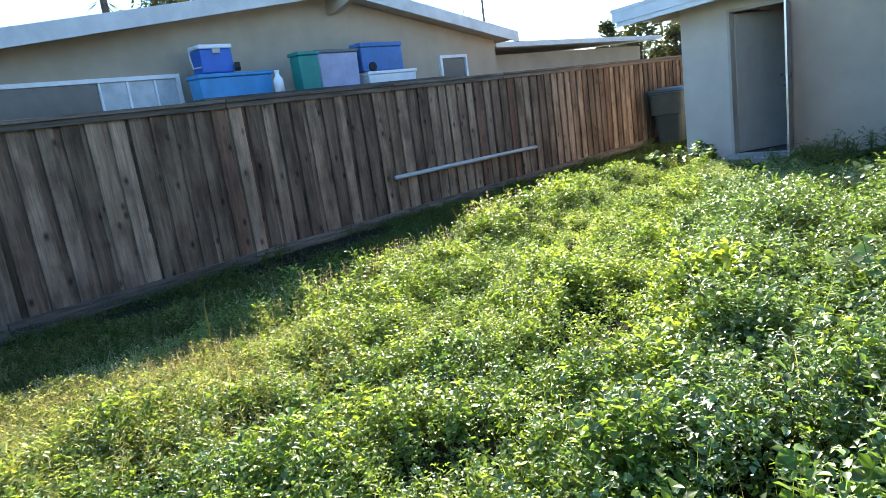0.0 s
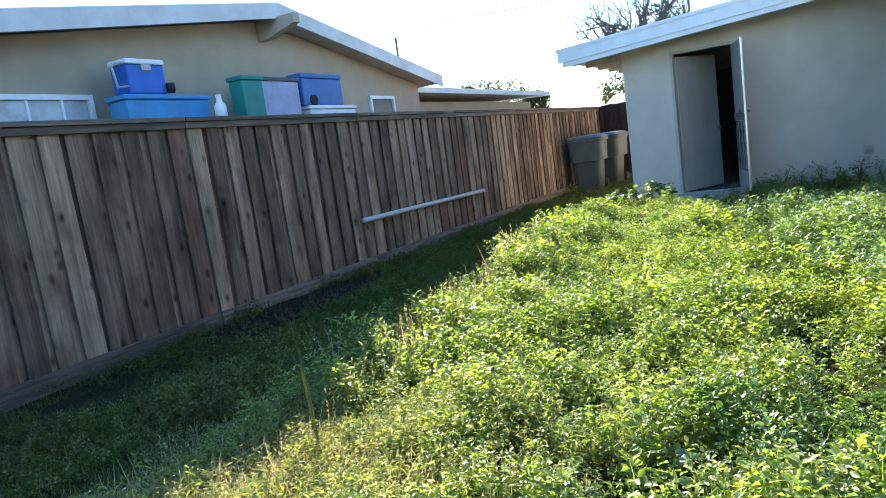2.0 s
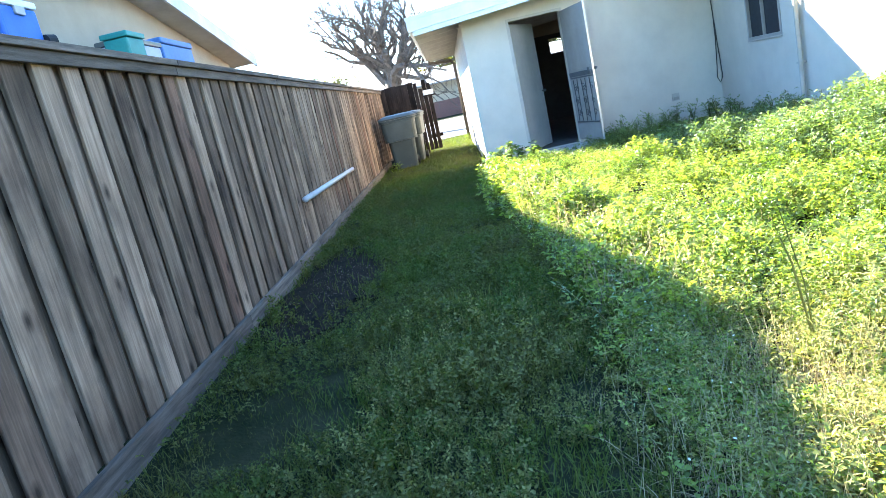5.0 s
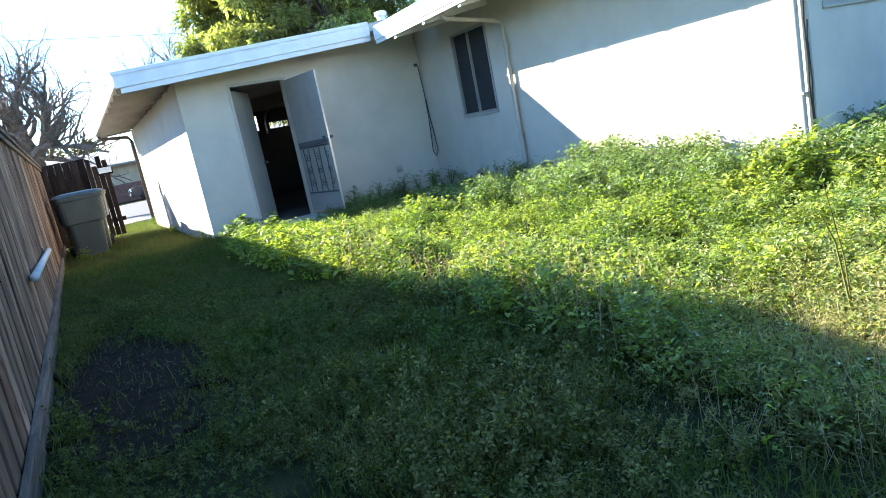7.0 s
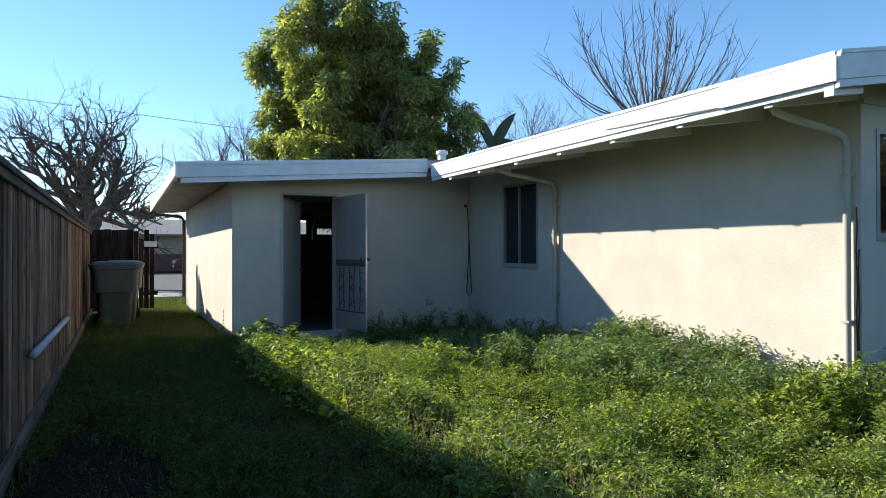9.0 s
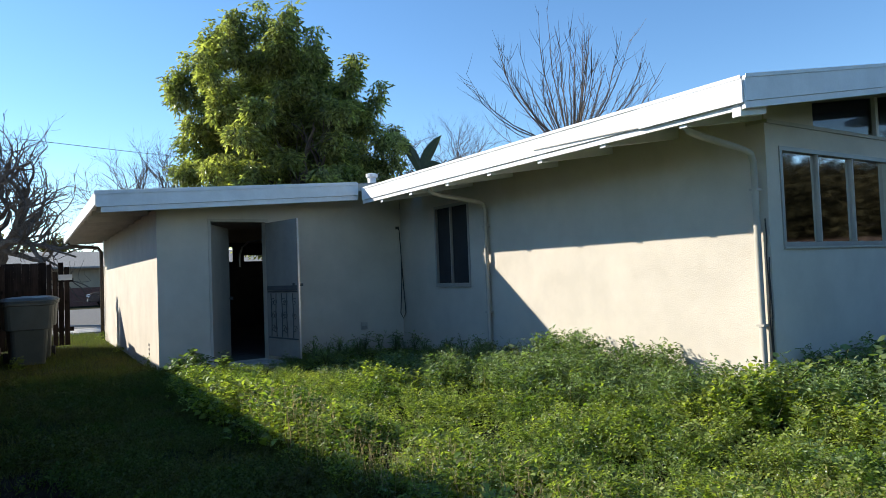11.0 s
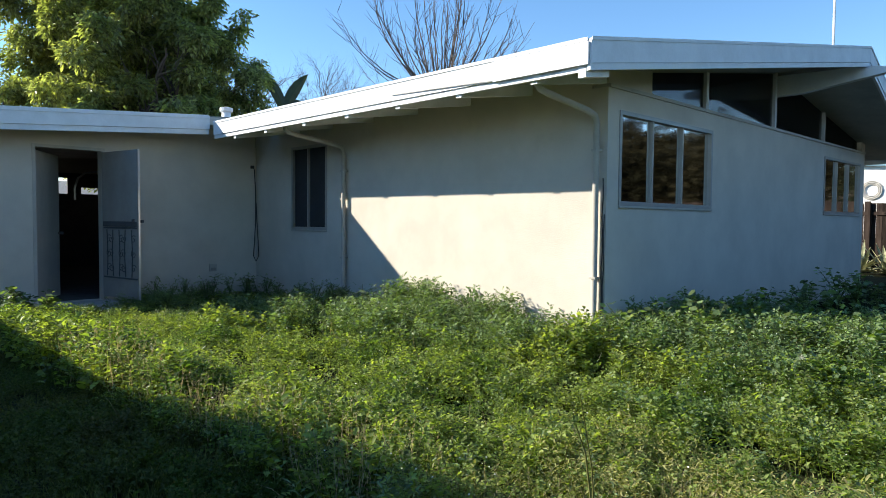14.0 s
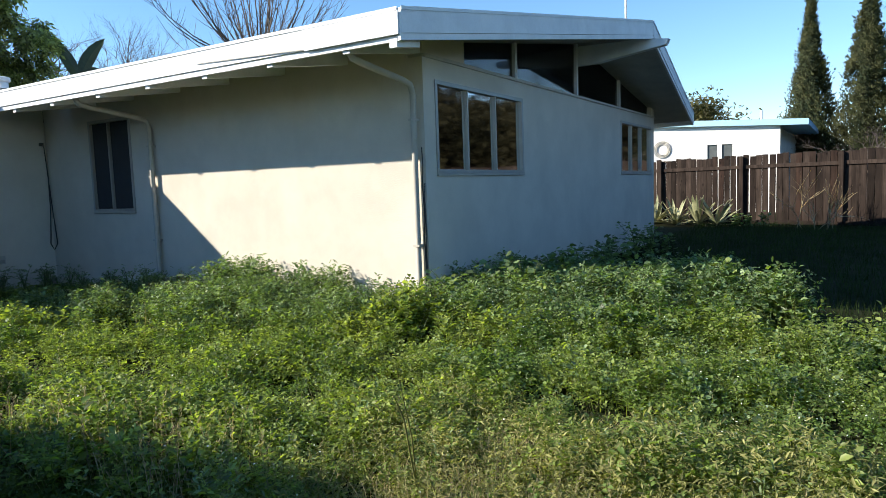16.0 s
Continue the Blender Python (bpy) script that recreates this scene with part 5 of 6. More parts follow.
# ---- trees ----
def limbs(bm, start, way, length, radius, depth, r, spread, tips, lift=0.25, sides=6, crook=0.13):
    p, d = Vector(start), Vector(way).normalized()
    pts, rad = [p.copy()], [radius]
    steps = 4
    for s in range(steps):
        d = (d + Vector((r.normal(0, crook), r.normal(0, crook), r.normal(0.03, 0.6 * crook)))).normalized()
        p = p + d * length / steps
        pts.append(p.copy())
        rad.append(radius * (1 - 0.38 * (s + 1) / steps))
    tube(bm, pts, rad, max(3, sides))
    if depth == 0:
        tips.append(p)
        return
    for s in range(int(r.integers(2, 4)) + (depth > 3)):
        i = int(r.integers(1, steps + 1))
        a = r.uniform(0, math.tau)
        o = d.orthogonal().normalized()
        side = math.cos(a) * o + math.sin(a) * d.cross(o)
        limbs(bm, pts[i], d + side * r.uniform(*spread) + Vector((0, 0, lift)), length * r.uniform(0.6, 0.85), rad[i] * 0.72, depth - 1, r, spread, tips, lift, sides - 1, crook)


def bare_tree(place, height, trunk, seed, label, spread=(0.5, 1.1), depth=5, lift=0.2, first=0.3, forks=4, fork_spread=0.8, radius=0.2, crook=0.13):
    r = np.random.default_rng(seed)
    t = thing("tree", (*place, 0), label, "tree", group="bare trees")
    bm = bmesh.new()
    top = Vector((place[0] + 0.15, place[1], trunk))
    tube(bm, [(*place, -0.1), (place[0] + 0.05, place[1], trunk * 0.5), top], [radius * 1.25, radius, radius * 0.9], 9)
    part("trunk", bm, BARK, t, smooth=True)
    tips = []
    for k in range(forks):
        bm = bmesh.new()
        a = k * math.tau / forks + r.uniform(-0.4, 0.4)
        limbs(bm, top - Vector((0, 0, 0.05 + 0.1 * k)), (fork_spread * math.cos(a), fork_spread * math.sin(a), 1), height * first, radius * 0.55, depth, r, spread, tips, lift, 6, crook)
        part("limb", bm, BARK, t)
    return t


def leafy_tree(place, height, trunk, crown, seed, mat, label, leaves=26000, size=0.16, squash=1.0, name="tree", blobs=90, tuft=0.17):
    r = np.random.default_rng(seed)
    t = thing(name, (*place, 0), label, "tree", group="leafy trees")
    bm, tips = bmesh.new(), []
    tube(bm, [(*place, -0.1), (*place, trunk)], [0.26, 0.18], 9)
    part("trunk", bm, BARK, t, smooth=True)
    for k in range(5):
        bm = bmesh.new()
        a = k * math.tau / 5 + r.uniform(-0.4, 0.4)
        limbs(bm, (*place, trunk - 0.05), (math.cos(a), math.sin(a), 1.1), (height - trunk) * 0.34, 0.1, 3, r, (0.4, 1.0), tips)
        part("limb", bm, BARK, t)
    mid = trunk * 0.75 + (height - trunk * 0.75) / 2
    half = (height - trunk * 0.75) / 2
    u = r.normal(0, 1, (blobs, 3))
    u /= np.linalg.norm(u, axis=1)[:, None]
    uneven = 1 + 0.22 * np.sin(3.1 * u[:, 0] + 2.3 * u[:, 2] + seed) + 0.14 * np.sin(5.7 * u[:, 1] - 4.1 * u[:, 2] + 2 * seed)
    c = u * (r.uniform(0.3, 1.0, blobs) ** 0.5 * uneven)[:, None]
    c = c * np.array([crown, crown, half]) * (1 - 0.25 * np.clip(c[:, 2:3], 0, 1) * squash) + np.array([*place, mid])
    idx = r.integers(0, blobs, leaves)
    off = r.normal(0, 1, (leaves, 3)) * (tuft * crown * r.uniform(0.5, 1.2, blobs))[idx][:, None]
    pts = c[idx] + off
    ob = new("crown", scatter_mesh("crown", mat, *LEAFCARD, pts, turns_of(r.uniform(0, 6.3, leaves), r.uniform(-1, 1, leaves), r.normal(0, 0.6, leaves)), size * r.uniform(0.6, 1.4, leaves)))
    ob.parent = t
    ob.matrix_parent_inverse = t.matrix_basis.inverted()
    return t


LEAFCARD = spray([((0, 0, 0), 0.0, 1.0, 0.5), ((0.1, 0.1, 0.1), 1.4, 0.8, 0.42)])


def cypress(place, height, seed, label):
    r = np.random.default_rng(seed)
    t = thing("cypress", (*place, 0), label, "tree", group="cypresses")
    bm = bmesh.new()
    tube(bm, [(*place, -0.1), (*place, height * 0.9)], [0.16, 0.03], 7)
    part("trunk", bm, BARK, t)
    tufts = 430                                       # upswept ragged sprays, wide below and thin at the tip
    k = r.uniform(0.0, 1.0, tufts) ** 1.3
    a = r.uniform(0, math.tau, tufts)
    wide = height * 0.165 * (1.0 - k) ** 1.3 * r.uniform(0.15, 1.2, tufts) + 0.03
    at = np.stack([place[0] + wide * np.cos(a), place[1] + wide * np.sin(a), height * (0.05 + 0.93 * k)], -1)
    i = np.repeat(np.arange(tufts), 100)
    n = len(i)
    along = r.uniform(-1, 1, n)
    fat = (0.06 + 0.32 * (1 - k))[i] * (1 - 0.6 * np.abs(along))
    pts = at[i] + np.stack([fat * r.normal(0, 0.7, n) - 0.25 * along * wide[i] * np.cos(a[i]), fat * r.normal(0, 0.7, n) - 0.25 * along * wide[i] * np.sin(a[i]), along * (0.25 + 0.45 * (1 - k))[i]], -1)
    ob = new("crown", scatter_mesh("crown", CYPRESS, *LEAFCARD, pts, turns_of(a[i] - math.pi / 2, r.uniform(0.6, 1.5, n), r.normal(0, 0.4, n)), r.uniform(0.05, 0.15, n)))
    ob.parent = t
    ob.matrix_parent_inverse = t.matrix_basis.inverted()


bare_tree((-0.6, 17.5), 7.7, 2.5, 3, "bare spreading winter tree with crooked limbs in front of the street", depth=5, first=0.30, forks=6, fork_spread=0.95, radius=0.36, spread=(0.5, 1.1), lift=0.2, crook=0.26)
bare_tree((5.8, 26.0), 10.5, 3.4, 8, "bare winter tree beyond the garage", depth=5, first=0.24, forks=5, fork_spread=0.9)
def broad_tree(place, height, trunk, crown, seed, mat, label):
    """A dense evergreen: sprays of drooping leaves round many boughs, open between them, with loose shoots on top."""
    r = np.random.default_rng(seed)
    t = thing("tree", (*place, 0), label, "tree", group="leafy trees")
    part("trunk", tube(bmesh.new(), [(*place, -0.1), (place[0] + 0.05, place[1], trunk * 0.6), (*place, trunk)], [0.26, 0.2, 0.18], 9), BARK, t, smooth=True)
    tips = []
    for k in range(7):
        bm = bmesh.new()
        a = k * math.tau / 7 + r.uniform(-0.4, 0.4)
        limbs(bm, (*place, trunk - 0.05), (0.9 * math.cos(a), 0.9 * math.sin(a), 1.2), (height - trunk) * 0.36, 0.11, 3, r, (0.4, 1.0), tips, 0.25, 6, 0.18)
        part("limb", bm, BARK, t)
    mid, half = trunk * 0.7 + (height - trunk * 0.7) * 0.5, (height - trunk * 0.7) * 0.5
    boughs = 210
    u = r.normal(0, 1, (boughs, 3))
    u /= np.linalg.norm(u, axis=1)[:, None]
    c = u * (r.uniform(0.02, 1.0, boughs) ** 0.45)[:, None] * np.array([crown, crown, half])
    c[:, :2] *= 1.0 - 0.5 * np.clip(c[:, 2:3] / half, 0, 1)
    c[:, 2] -= 0.55 * half * np.clip(c[:, 0] / crown, 0, 1) * np.clip(c[:, 2] / half, 0, 1)
    c += np.array([*place, mid])
    spot, room = [c], [r.uniform(0.27, 0.5, boughs)]
    n = 40                                            # loose shoots standing out of the crown
    a, q = r.uniform(0, math.tau, n), r.uniform(0.2, 1.0, n)
    for step in (0.0, 0.35, 0.7):
        spot.append(np.stack([place[0] + np.cos(a) * crown * (0.35 + 0.6 * q) * (1 + 0.1 * step), place[1] + np.sin(a) * crown * (0.35 + 0.6 * q) * (1 + 0.1 * step),
                              mid + half * (1.02 - 0.62 * q - 0.3 * np.clip(np.cos(a), 0, 1)) + step * (1.3 - 0.6 * q)], -1))
        room.append(np.full(n, 0.27 - 0.15 * step))
    c, room = np.concatenate(spot), np.concatenate(room)
    per = np.maximum(20, 560 * room ** 2 * 1.5).astype(int)
    idx = np.repeat(np.arange(len(c)), per)
    m = len(idx)
    d = r.normal(0, 1, (m, 3))
    d /= np.linalg.norm(d, axis=1)[:, None]
    pts = c[idx] + d * (room[idx] * r.uniform(0.35, 1.0, m) ** 0.5)[:, None] * np.array([1.0, 1.0, 0.75])
    yaw = np.arctan2(d[:, 1], d[:, 0]) - math.pi / 2 + r.normal(0, 0.8, m)
    ob = new("crown", scatter_mesh("crown", mat, *TWIG, pts, turns_of(yaw, r.normal(-0.7, 0.5, m), r.normal(0, 0.5, m)), 0.31 * r.uniform(0.7, 1.3, m)))
    ob.parent = t
    ob.matrix_parent_inverse = t.matrix_basis.inverted()
    return t


TWIG = spray([((0, 0.0, 0), 0.25, 0.5, 0.24), ((0, 0.3, -0.05), -0.7, 0.5, 0.24), ((0, 0.5, -0.12), 0.7, 0.48, 0.22), ((0, 0.75, -0.25), -0.1, 0.48, 0.22)])
broad_tree((7.9, 10.9), 9.3, 2.8, 3.75, 5, TREE_LEAF, "broad evergreen tree with yellow-green leaves behind the garage")
pollard = thing("tree", (17.5, 7.7, 0), "pollarded bare tree with long thin upright shoots", "tree", group="bare trees")
bm = bmesh.new()
tube(bm, [(17.5, 7.7, -0.1), (17.55, 7.7, 3.0), (17.5, 7.7, 5.9)], [0.26, 0.2, 0.2], 9)
part("trunk", bm, BARK, pollard, smooth=True)
rs = np.random.default_rng(31)
for k in range(62):
    bm = bmesh.new()
    a, out, ln = rs.uniform(0, math.tau), 2.1 * rs.uniform(0.02, 1.0) ** 0.8, rs.uniform(3.2, 5.4)
    ln *= 1 - 0.12 * out
    p0 = Vector((17.5, 7.7, 5.8)) + Vector((math.cos(a), math.sin(a), 0)) * rs.uniform(0, 0.35)
    flat = min(1.0, 0.24 * out * out)
    pts = [p0 + Vector((math.cos(a) * out, math.sin(a) * out, 0)) * ln * 0.8 * (t - 0.36 * t * t) + Vector((0, 0, ln * (t * (1 - flat) + 0.35 * flat * t * t) * (0.8 + 0.2 * t)))
           + Vector((rs.normal(0, 0.05), rs.normal(0, 0.05), 0)) * t for t in (0, 0.2, 0.4, 0.6, 0.8, 1)]
    tube(bm, pts, [0.034, 0.027, 0.021, 0.015, 0.010, 0.004], 4)
    for q in range(13):
        i = int(rs.integers(1, 5))
        w = rs.uniform(0, 1)
        b0 = pts[i].lerp(pts[i + 1], w)
        grow = (pts[i + 1] - pts[i]).normalized() + Vector((rs.normal(0, 0.5), rs.normal(0, 0.5), rs.uniform(0.0, 0.4)))
        e = b0 + grow.normalized() * rs.uniform(0.35, 1.0)
        tube(bm, [b0, (b0 + e) / 2 + Vector((0, 0, -0.05)), e], [0.009, 0.007, 0.003], 3)
    part("shoot", bm, BARK, pollard)
bare_tree((13.9, 14.0), 9.6, 3.8, 21, "small bare tree behind the roof", depth=5, first=0.25, forks=4, radius=0.13, crook=0.22)
bare_tree((17.4, 15.0), 9.0, 3.8, 23, "small bare tree behind the roof", depth=5, first=0.24, forks=4, radius=0.11, crook=0.2)
bare_tree((22.4, -10.5), 3.2, 1.3, 27, "low bare pale tree behind the far fence", depth=4, first=0.26, forks=5, radius=0.07, crook=0.25)
leafy_tree((17.5, 17.5), 6.9, 2.2, 1.8, 15, SHRUB, "dark small tree behind the roof", leaves=7000)
leafy_tree((44.0, -2.2), 6.2, 1.6, 2.6, 9, SHRUB, "rounded brown-green tree beyond the far house", leaves=9000, size=0.2)
cypress((33.5, -8.5), 9.2, 1, "tall narrow dark green cypress")
cypress((33.0, -10.6), 10.0, 2, "tall narrow dark green cypress")

banana = thing("paddle_plant", (11.77, 8.9, 0), "plant with two dark upright paddle leaves above the roof", "plant")
bm = bmesh.new()
tube(bm, [(11.77, 8.9, -0.1), (11.77, 8.9, 4.8)], [0.14, 0.09], 8)
part("trunk", bm, BARK, banana)
for s, ang, ln in ((-1, -28, 1.45), (1, 28, 1.6), (1, 62, 1.0)):
    bm = bmesh.new()
    rows = []
    for k in range(7):
        t = k / 6
        w = 0.19 * math.sin(math.pi * min(1, 0.12 + 0.9 * t)) ** 0.7 + 0.012
        a = radians(ang) * (0.7 + 0.5 * t)
        cx, cz = ln * t * math.sin(a), ln * t * math.cos(a)
        rows.append([bm.verts.new((11.77 + cx + q * w * math.cos(a), 8.9 + 0.04 * abs(q), 4.7 + cz - q * w * math.sin(a))) for q in (-1, 0, 1)])
    for r0, r1 in zip(rows, rows[1:]):
        for j in (0, 1):
            bm.faces.new((r0[j], r0[j + 1], r1[j + 1], r1[j]))
    part("leaf", bm, BANANA, banana)

mast = thing("antenna_mast", (21.0, -4.3, 0), "thin white mast standing beyond the house", "mast")
bm = bmesh.new()
tube(bm, [(21.0, -4.3, -0.1), (21.0, -4.3, 6.0), (21.0, -4.3, 6.02), (21.0, -4.3, 9.5)], [0.02, 0.02, 0.035, 0.035], 8)
part("pole", bm, WHITE, mast)

line = thing("power_line", (-4, 14, 6), "thin overhead wire crossing the sky", "wire")
bm = bmesh.new()
tube(bm, [(-30, 14, 7.6), (-14, 14, 6.65), (-2.07, 14, 6.08), (0.71, 14, 5.93), (3.86, 14, 5.74), (9, 14, 5.5), (20, 14, 5.3)], 0.009, 5)
part("wire", bm, CABLE, line)

# ---- far fence and far house on the other side of the yard ----
FA, FB = Vector((20.6, -4.6, 0)), Vector((16.9, -16.5, 0))
far_fence = thing("fence", (19, -10, 0), "dark brown board fence with gaps and a rail", "fence")
way = (FB - FA).normalized()
ang = math.degrees(math.atan2(way.y, way.x))
length = (FB - FA).length
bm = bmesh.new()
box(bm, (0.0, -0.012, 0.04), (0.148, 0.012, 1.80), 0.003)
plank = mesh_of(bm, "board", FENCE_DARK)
rf = random.Random(9)
def far_boards():
    s = 0.0
    while s < length - 0.15:
        ob = new("board", plank)
        p = FA + way * s
        ob.matrix_basis = pose(p.x, p.y, rf.uniform(-0.04, 0.02), 0, rf.uniform(-0.4, 0.4), ang)
        ob.parent = far_fence
        ob.matrix_parent_inverse = far_fence.matrix_basis.inverted()
        s += 0.15 + (rf.choice((0.018, 0.026, 0.012)) if 2.2 < s < 4.2 else rf.choice((0.002, 0.004, 0.006)))


base = pose(FA.x, FA.y, 0, 0, 0, ang)
for z, h in ((1.46, 0.09), (0.03, 0.10)):
    bm = boxes(((0, -0.052, z), (length, -0.014, z + h)), bevel=0.004)
    bmesh.ops.transform(bm, matrix=base, verts=bm.verts)
    part("rail", bm, FENCE_DARK, far_fence)
for k in range(6):
    bm = boxes(((0.9 + 2.35 * k, -0.13, -0.1), (1.0 + 2.35 * k, -0.055, 1.78)), bevel=0.004)
    bmesh.ops.transform(bm, matrix=base, verts=bm.verts)
    part("post", bm, FENCE_DARK, far_fence)

# the roof's sheen of blue sky is put into its base colour
ROOF_SKY = material("roof tinted with reflected sky", (0.36, 0.60, 0.76), rough=0.5, var=0.06, scale=2, fine=20, bump=0.05)
far_house = thing("far_house", (27, -4, 0), "white stucco house with a low roof beyond the fence", "house")
part("wall", pierced("y", 26.0, 26.2, -8.05, 9.0, 0, 2.86, [(-6.05, -5.72, 1.5, 2.42), (-6.55, -6.2, 1.5, 2.42)]), STUCCO_WHITE, far_house)
part("wall", boxes(((26.203, -8.05, 0), (36, -7.85, 2.86))), STUCCO_WHITE, far_house)
bm = bmesh.new()
prism(bm, [(26.0, -8.05, 2.862), (26.0, 9.0, 2.862), (26.0, 9.0, 3.868), (26.0, -8.05, 2.942)], (0.2, 0, 0))
part("wall", bm, STUCCO_WHITE, far_house)
for a in (-6.05, -6.55):
    part("window", boxes(((26.05, a, 1.5), (26.06, a + 0.35, 2.42))), DULL, far_house)
bm = bmesh.new()
prism(bm, [(25.82, -8.9, 2.90), (25.82, 9.5, 3.9), (36, 9.5, 3.9), (36, -8.9, 2.90)], (0, 0, 0.20))
part("roof", bm, ROOF_SKY, far_house, "low roof coloured pale blue for the sky it reflects")
for y, z in ((-4.3, 3.3), (-7.4, 3.1)):
    bm = bmesh.new()
    tube(bm, [(26.6, y, z - 0.1), (26.6, y, z + 0.45)], 0.045, 8)
    part("vent_pipe", bm, WHITE, far_house)
hose = thing("hose", (25.98, -4.1, 2.3), "coiled pale hose hanging on the far wall", "hose")
bm = bmesh.new()
for r in (0.2, 0.25, 0.30):
    tube(bm, [(25.965, -4.15 + r * math.cos(a), 2.35 + r * math.sin(a)) for a in np.linspace(0, math.tau, 20)], 0.018, 5)
part("coil", bm, SPOUT, hose)

# agaves before the far fence
def agave(place, seed, size):
    r = np.random.default_rng(seed)
    p = thing("agave", (*place, 0), "pale spiky agave with drooping dry leaves", "plant", group="agaves by the far fence")
    for k in range(24):
        bm = bmesh.new()
        a, up, ln = r.uniform(0, math.tau), r.uniform(0.15, 1.35), size * r.uniform(0.7, 1.15)
        d, o = Vector((math.cos(a) * math.cos(up), math.sin(a) * math.cos(up), math.sin(up))), Vector((-math.sin(a), math.cos(a), 0))
        b0 = Vector((*place, 0.02))
        rows = []
        for t, w in ((0, 0.03), (0.4, 0.05), (0.75, 0.034), (1, 0.003)):
            c = b0 + d * ln * t - Vector((0, 0, (0.1 + 0.25 * (k % 3 == 0)) * t * t * ln))
            rows.append([bm.verts.new(c - o * w + Vector((0, 0, 0.02))), bm.verts.new(c), bm.verts.new(c + o * w + Vector((0, 0, 0.02)))])
        for r0, r1 in zip(rows, rows[1:]):
            for j in (0, 1):
                bm.faces.new((r0[j], r0[j + 1], r1[j + 1], r1[j]))
        part("leaf", bm, AGAVE, p)


for k, (px, py) in enumerate(((19.6, -5.5), (19.4, -6.1), (19.25, -6.7), (19.0, -7.2), (19.9, -5.0))):
    agave((px, py), k, 0.9)
for k, (px, py) in enumerate(((18.6, -8.0), (18.5, -8.4), (18.8, -7.7))):
    tall_weed((px, py), 0.35, 120 + k, MALLOW, "low green weed at the foot of the far fence")
bush = thing("bare_bush", (18.1, -9.4, 0), "bare pale twiggy bush against the far fence", "bush")
tips = []
rb = np.random.default_rng(77)
for k in range(7):
    bm = bmesh.new()
    limbs(bm, (18.1 + rb.normal(0, 0.1), -9.4 + rb.normal(0, 0.25), -0.02), (rb.normal(0, 0.3), rb.normal(0, 0.6), 1), 0.7, 0.014, 2, rb, (0.3, 0.8), tips, 0.2, 4)
    part("limb", bm, STRAW, bush)

# house and car across the street
street_house = thing("street_house", (4, 41, 0), "low house across the street with a brick base", "house")
part("wall", boxes(((-8, 41, 0), (22, 48, 2.6))), STUCCO_TAN, street_house)
part("wall", boxes(((-8, 40.9, 0), (22, 40.997, 1.25))), BRICK, street_house, "maroon brick base")
bm = bmesh.new()
prism(bm, [(-9, 40.2, 2.55), (23, 40.2, 2.55), (23, 44.6, 3.75), (-9, 44.6, 3.75)], (0, 0, 0.12))
part("roof", bm, ROOFING, street_house)
car = thing("car", (5.8, 37.2, 0), "dark parked car with pale headlights across the street", "car")
bm = bmesh.new()
prism(bm, [(3.75, 36.3, 0.32), (3.70, 36.3, 0.70), (3.85, 36.3, 0.88), (4.85, 36.3, 1.0), (8.1, 36.3, 1.02), (8.2, 36.3, 0.75), (8.15, 36.3, 0.32)], (0, 1.7, 0))
bmesh.ops.bevel(bm, geom=list(bm.edges), offset=0.06, segments=2, affect="EDGES")
part("body", bm, CARPAINT, car)
bm = bmesh.new()
prism(bm, [(4.85, 36.42, 1.0), (5.6, 36.42, 1.45), (7.3, 36.42, 1.47), (8.0, 36.42, 1.02)], (0, 1.46, 0))
bmesh.ops.bevel(bm, geom=list(bm.edges), offset=0.05, segments=2, affect="EDGES")
part("cabin", bm, DULL, car)
for wx in (4.6, 7.3):
    for wy in (36.25, 37.85):
        part("wheel", tube(bmesh.new(), [(wx, wy, 0.32), (wx, wy + 0.2, 0.32)], 0.32, 14), RUBBER, car)
for wy in (36.36, 37.6):
    part("headlight", boxes(((3.68, wy, 0.62), (3.95, wy + 0.35, 0.82)), bevel=0.04), LAMPGLASS, car)
part("bumper", boxes(((3.66, 36.33, 0.36), (3.72, 37.97, 0.54)), bevel=0.02), DOOR_DARK, car)
# trees along the far side of the street
for k, (px, py, hh) in enumerate(((-9, 52, 6), (2, 54, 5.5), (11, 52, 6.2), (-20, 45, 7))):
    leafy_tree((px, py), hh, 1.8, 3.2, 40 + k, SHRUB, "dull green tree beyond the street", leaves=2500, size=0.35, blobs=40)
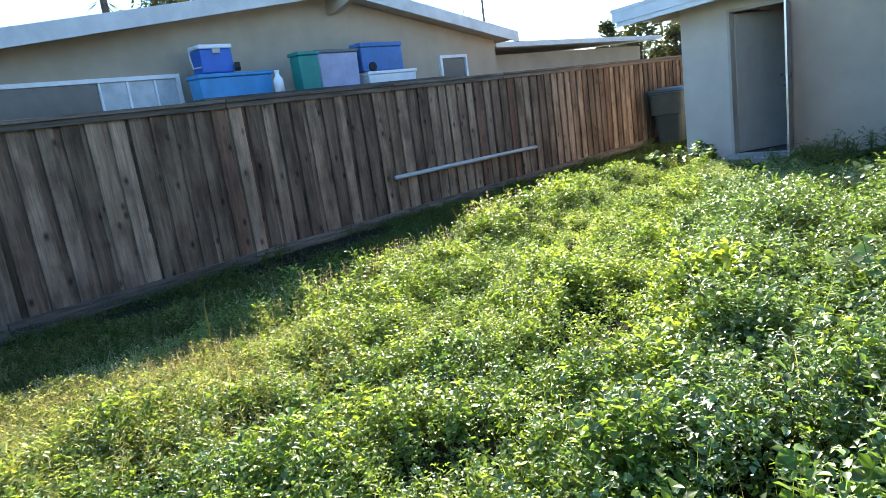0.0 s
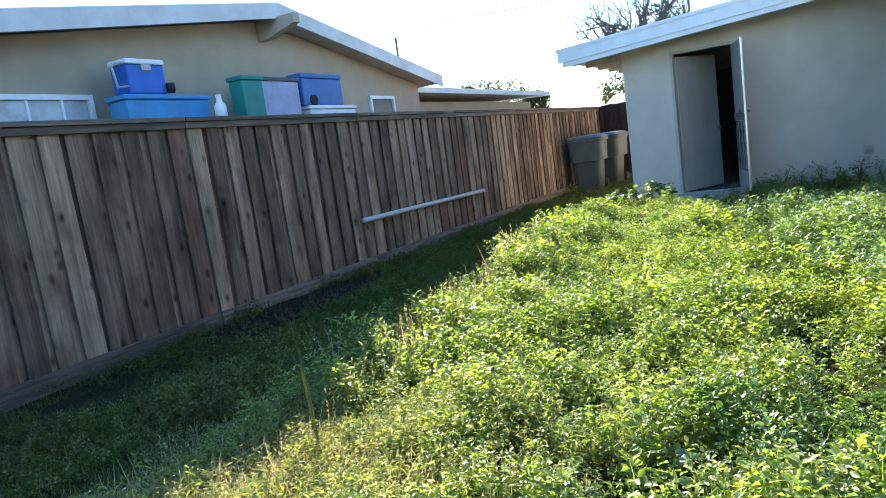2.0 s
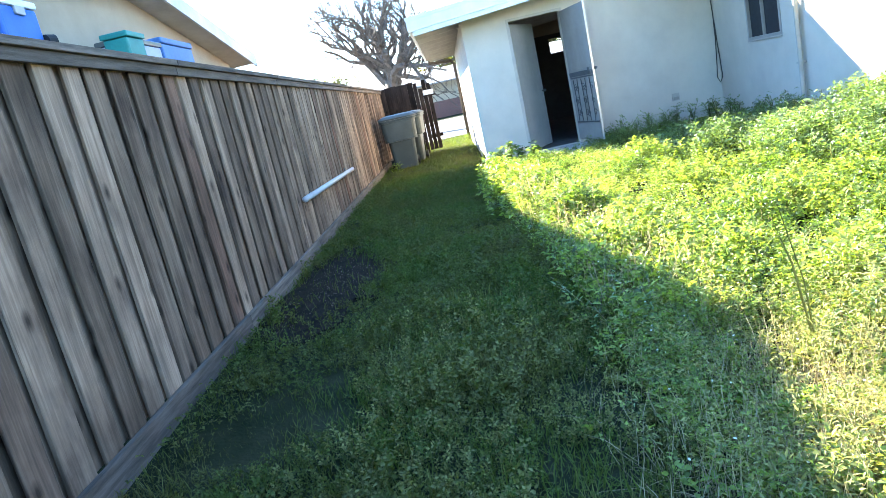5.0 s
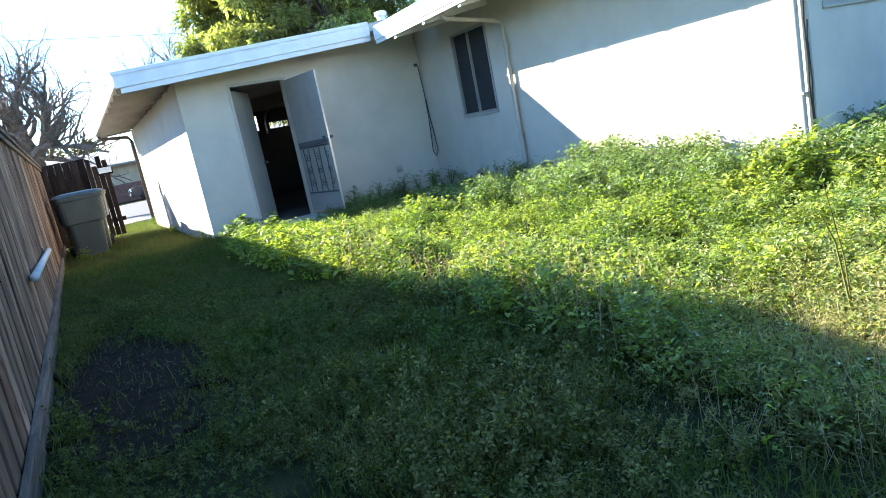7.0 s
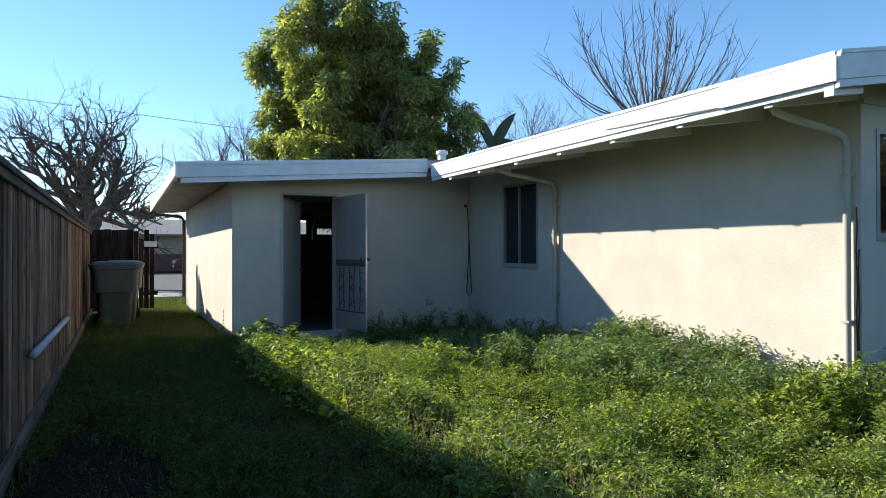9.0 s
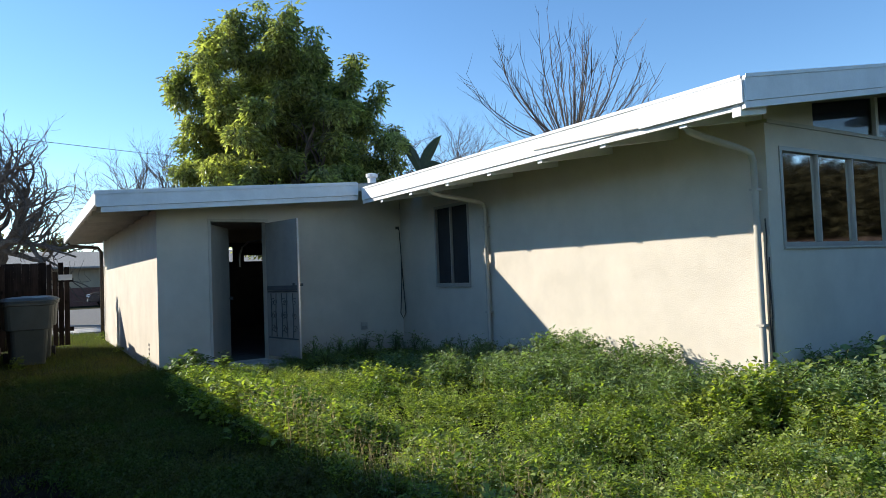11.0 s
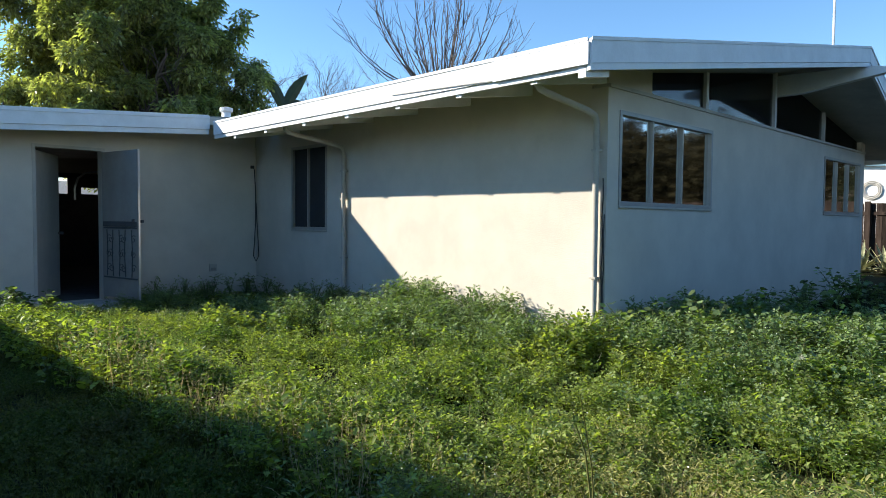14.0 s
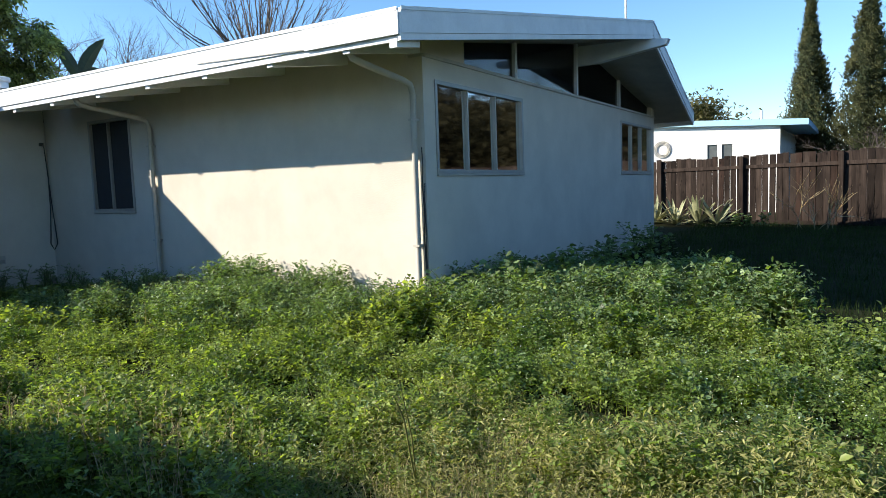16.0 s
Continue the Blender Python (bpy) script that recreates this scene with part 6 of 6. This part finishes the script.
# palm and trees behind the neighbour's house
for k, (px, py, hh, wide) in enumerate(((-21.5, 3.6, 8.8, 1.7), (-20.5, 5.6, 8.5, 1.6), (-12.4, 24.7, 5.2, 0.7), (-9.0, 26.4, 4.2, 0.9))):
    leafy_tree((px, py), hh, 2.6, wide, 50 + k, SHRUB, "dark sparse tree behind the neighbouring roof", leaves=int(1500 * wide), size=0.2, blobs=40)
palm = thing("palm", (-20.8, 0.9, 0), "small fan palm behind the neighbouring roof", "tree")
bm = bmesh.new()
tube(bm, [(-20.8, 0.9, -0.1), (-20.8, 0.9, 7.2)], [0.2, 0.14], 9)
part("trunk", bm, BARK, palm)
bm = bmesh.new()
rp = np.random.default_rng(5)
for k in range(42):
    a, up, ln = rp.uniform(0, math.tau), rp.uniform(-0.7, 1.3), rp.uniform(1.0, 1.4)
    d, o = Vector((math.cos(a) * math.cos(up), math.sin(a) * math.cos(up), math.sin(up))), Vector((-math.sin(a), math.cos(a), 0))
    for q in (-0.3, -0.15, 0, 0.15, 0.3):
        c = Vector((-20.8, 0.9, 7.2))
        e = c + (d + o * q) * ln
        bm.faces.new((bm.verts.new(c + d * 0.3 - o * 0.02), bm.verts.new(c + d * 0.3 + o * 0.02), bm.verts.new(e)))
part("crown", bm, SHRUB, palm)
bare_tree((-14.3, 10.7), 7.6, 2.8, 41, "bare winter tree behind the neighbouring roof", depth=5, first=0.26, forks=5, radius=0.14, crook=0.22)

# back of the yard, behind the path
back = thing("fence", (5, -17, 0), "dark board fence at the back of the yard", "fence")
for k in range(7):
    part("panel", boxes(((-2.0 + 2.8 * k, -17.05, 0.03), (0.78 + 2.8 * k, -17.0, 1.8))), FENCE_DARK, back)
for k, (px, py, hh) in enumerate(((22, -17.5, 8), (26, -20, 9), (31, -18, 9), (36, -22, 10), (30, -25, 10), (42, -20, 10), (12, -23, 8), (18, -22, 8.5), (44, -17.5, 10), (50, -19, 11), (27, -16.5, 7.5), (33, -21, 9.5))):
    leafy_tree((px, py), 0.62 * hh, 1.2, 3.2, 70 + k, DARKTREE, "dull dark green tree beyond the back fence", leaves=7000, size=0.26, blobs=60)
# unseen shrubs, added to keep the sunlit back fence out of window reflections
for k in range(9):
    leafy_tree((-1.0 + 2.1 * k, -16.2 + 0.2 * (k % 3)), 2.3 + 0.3 * (k % 2), 0.3, 1.25, 90 + k, DARKTREE, "added dark shrub, screening the back fence from window reflections", leaves=2600, size=0.13, blobs=34, name="shrub")

fence_boards()
far_boards()
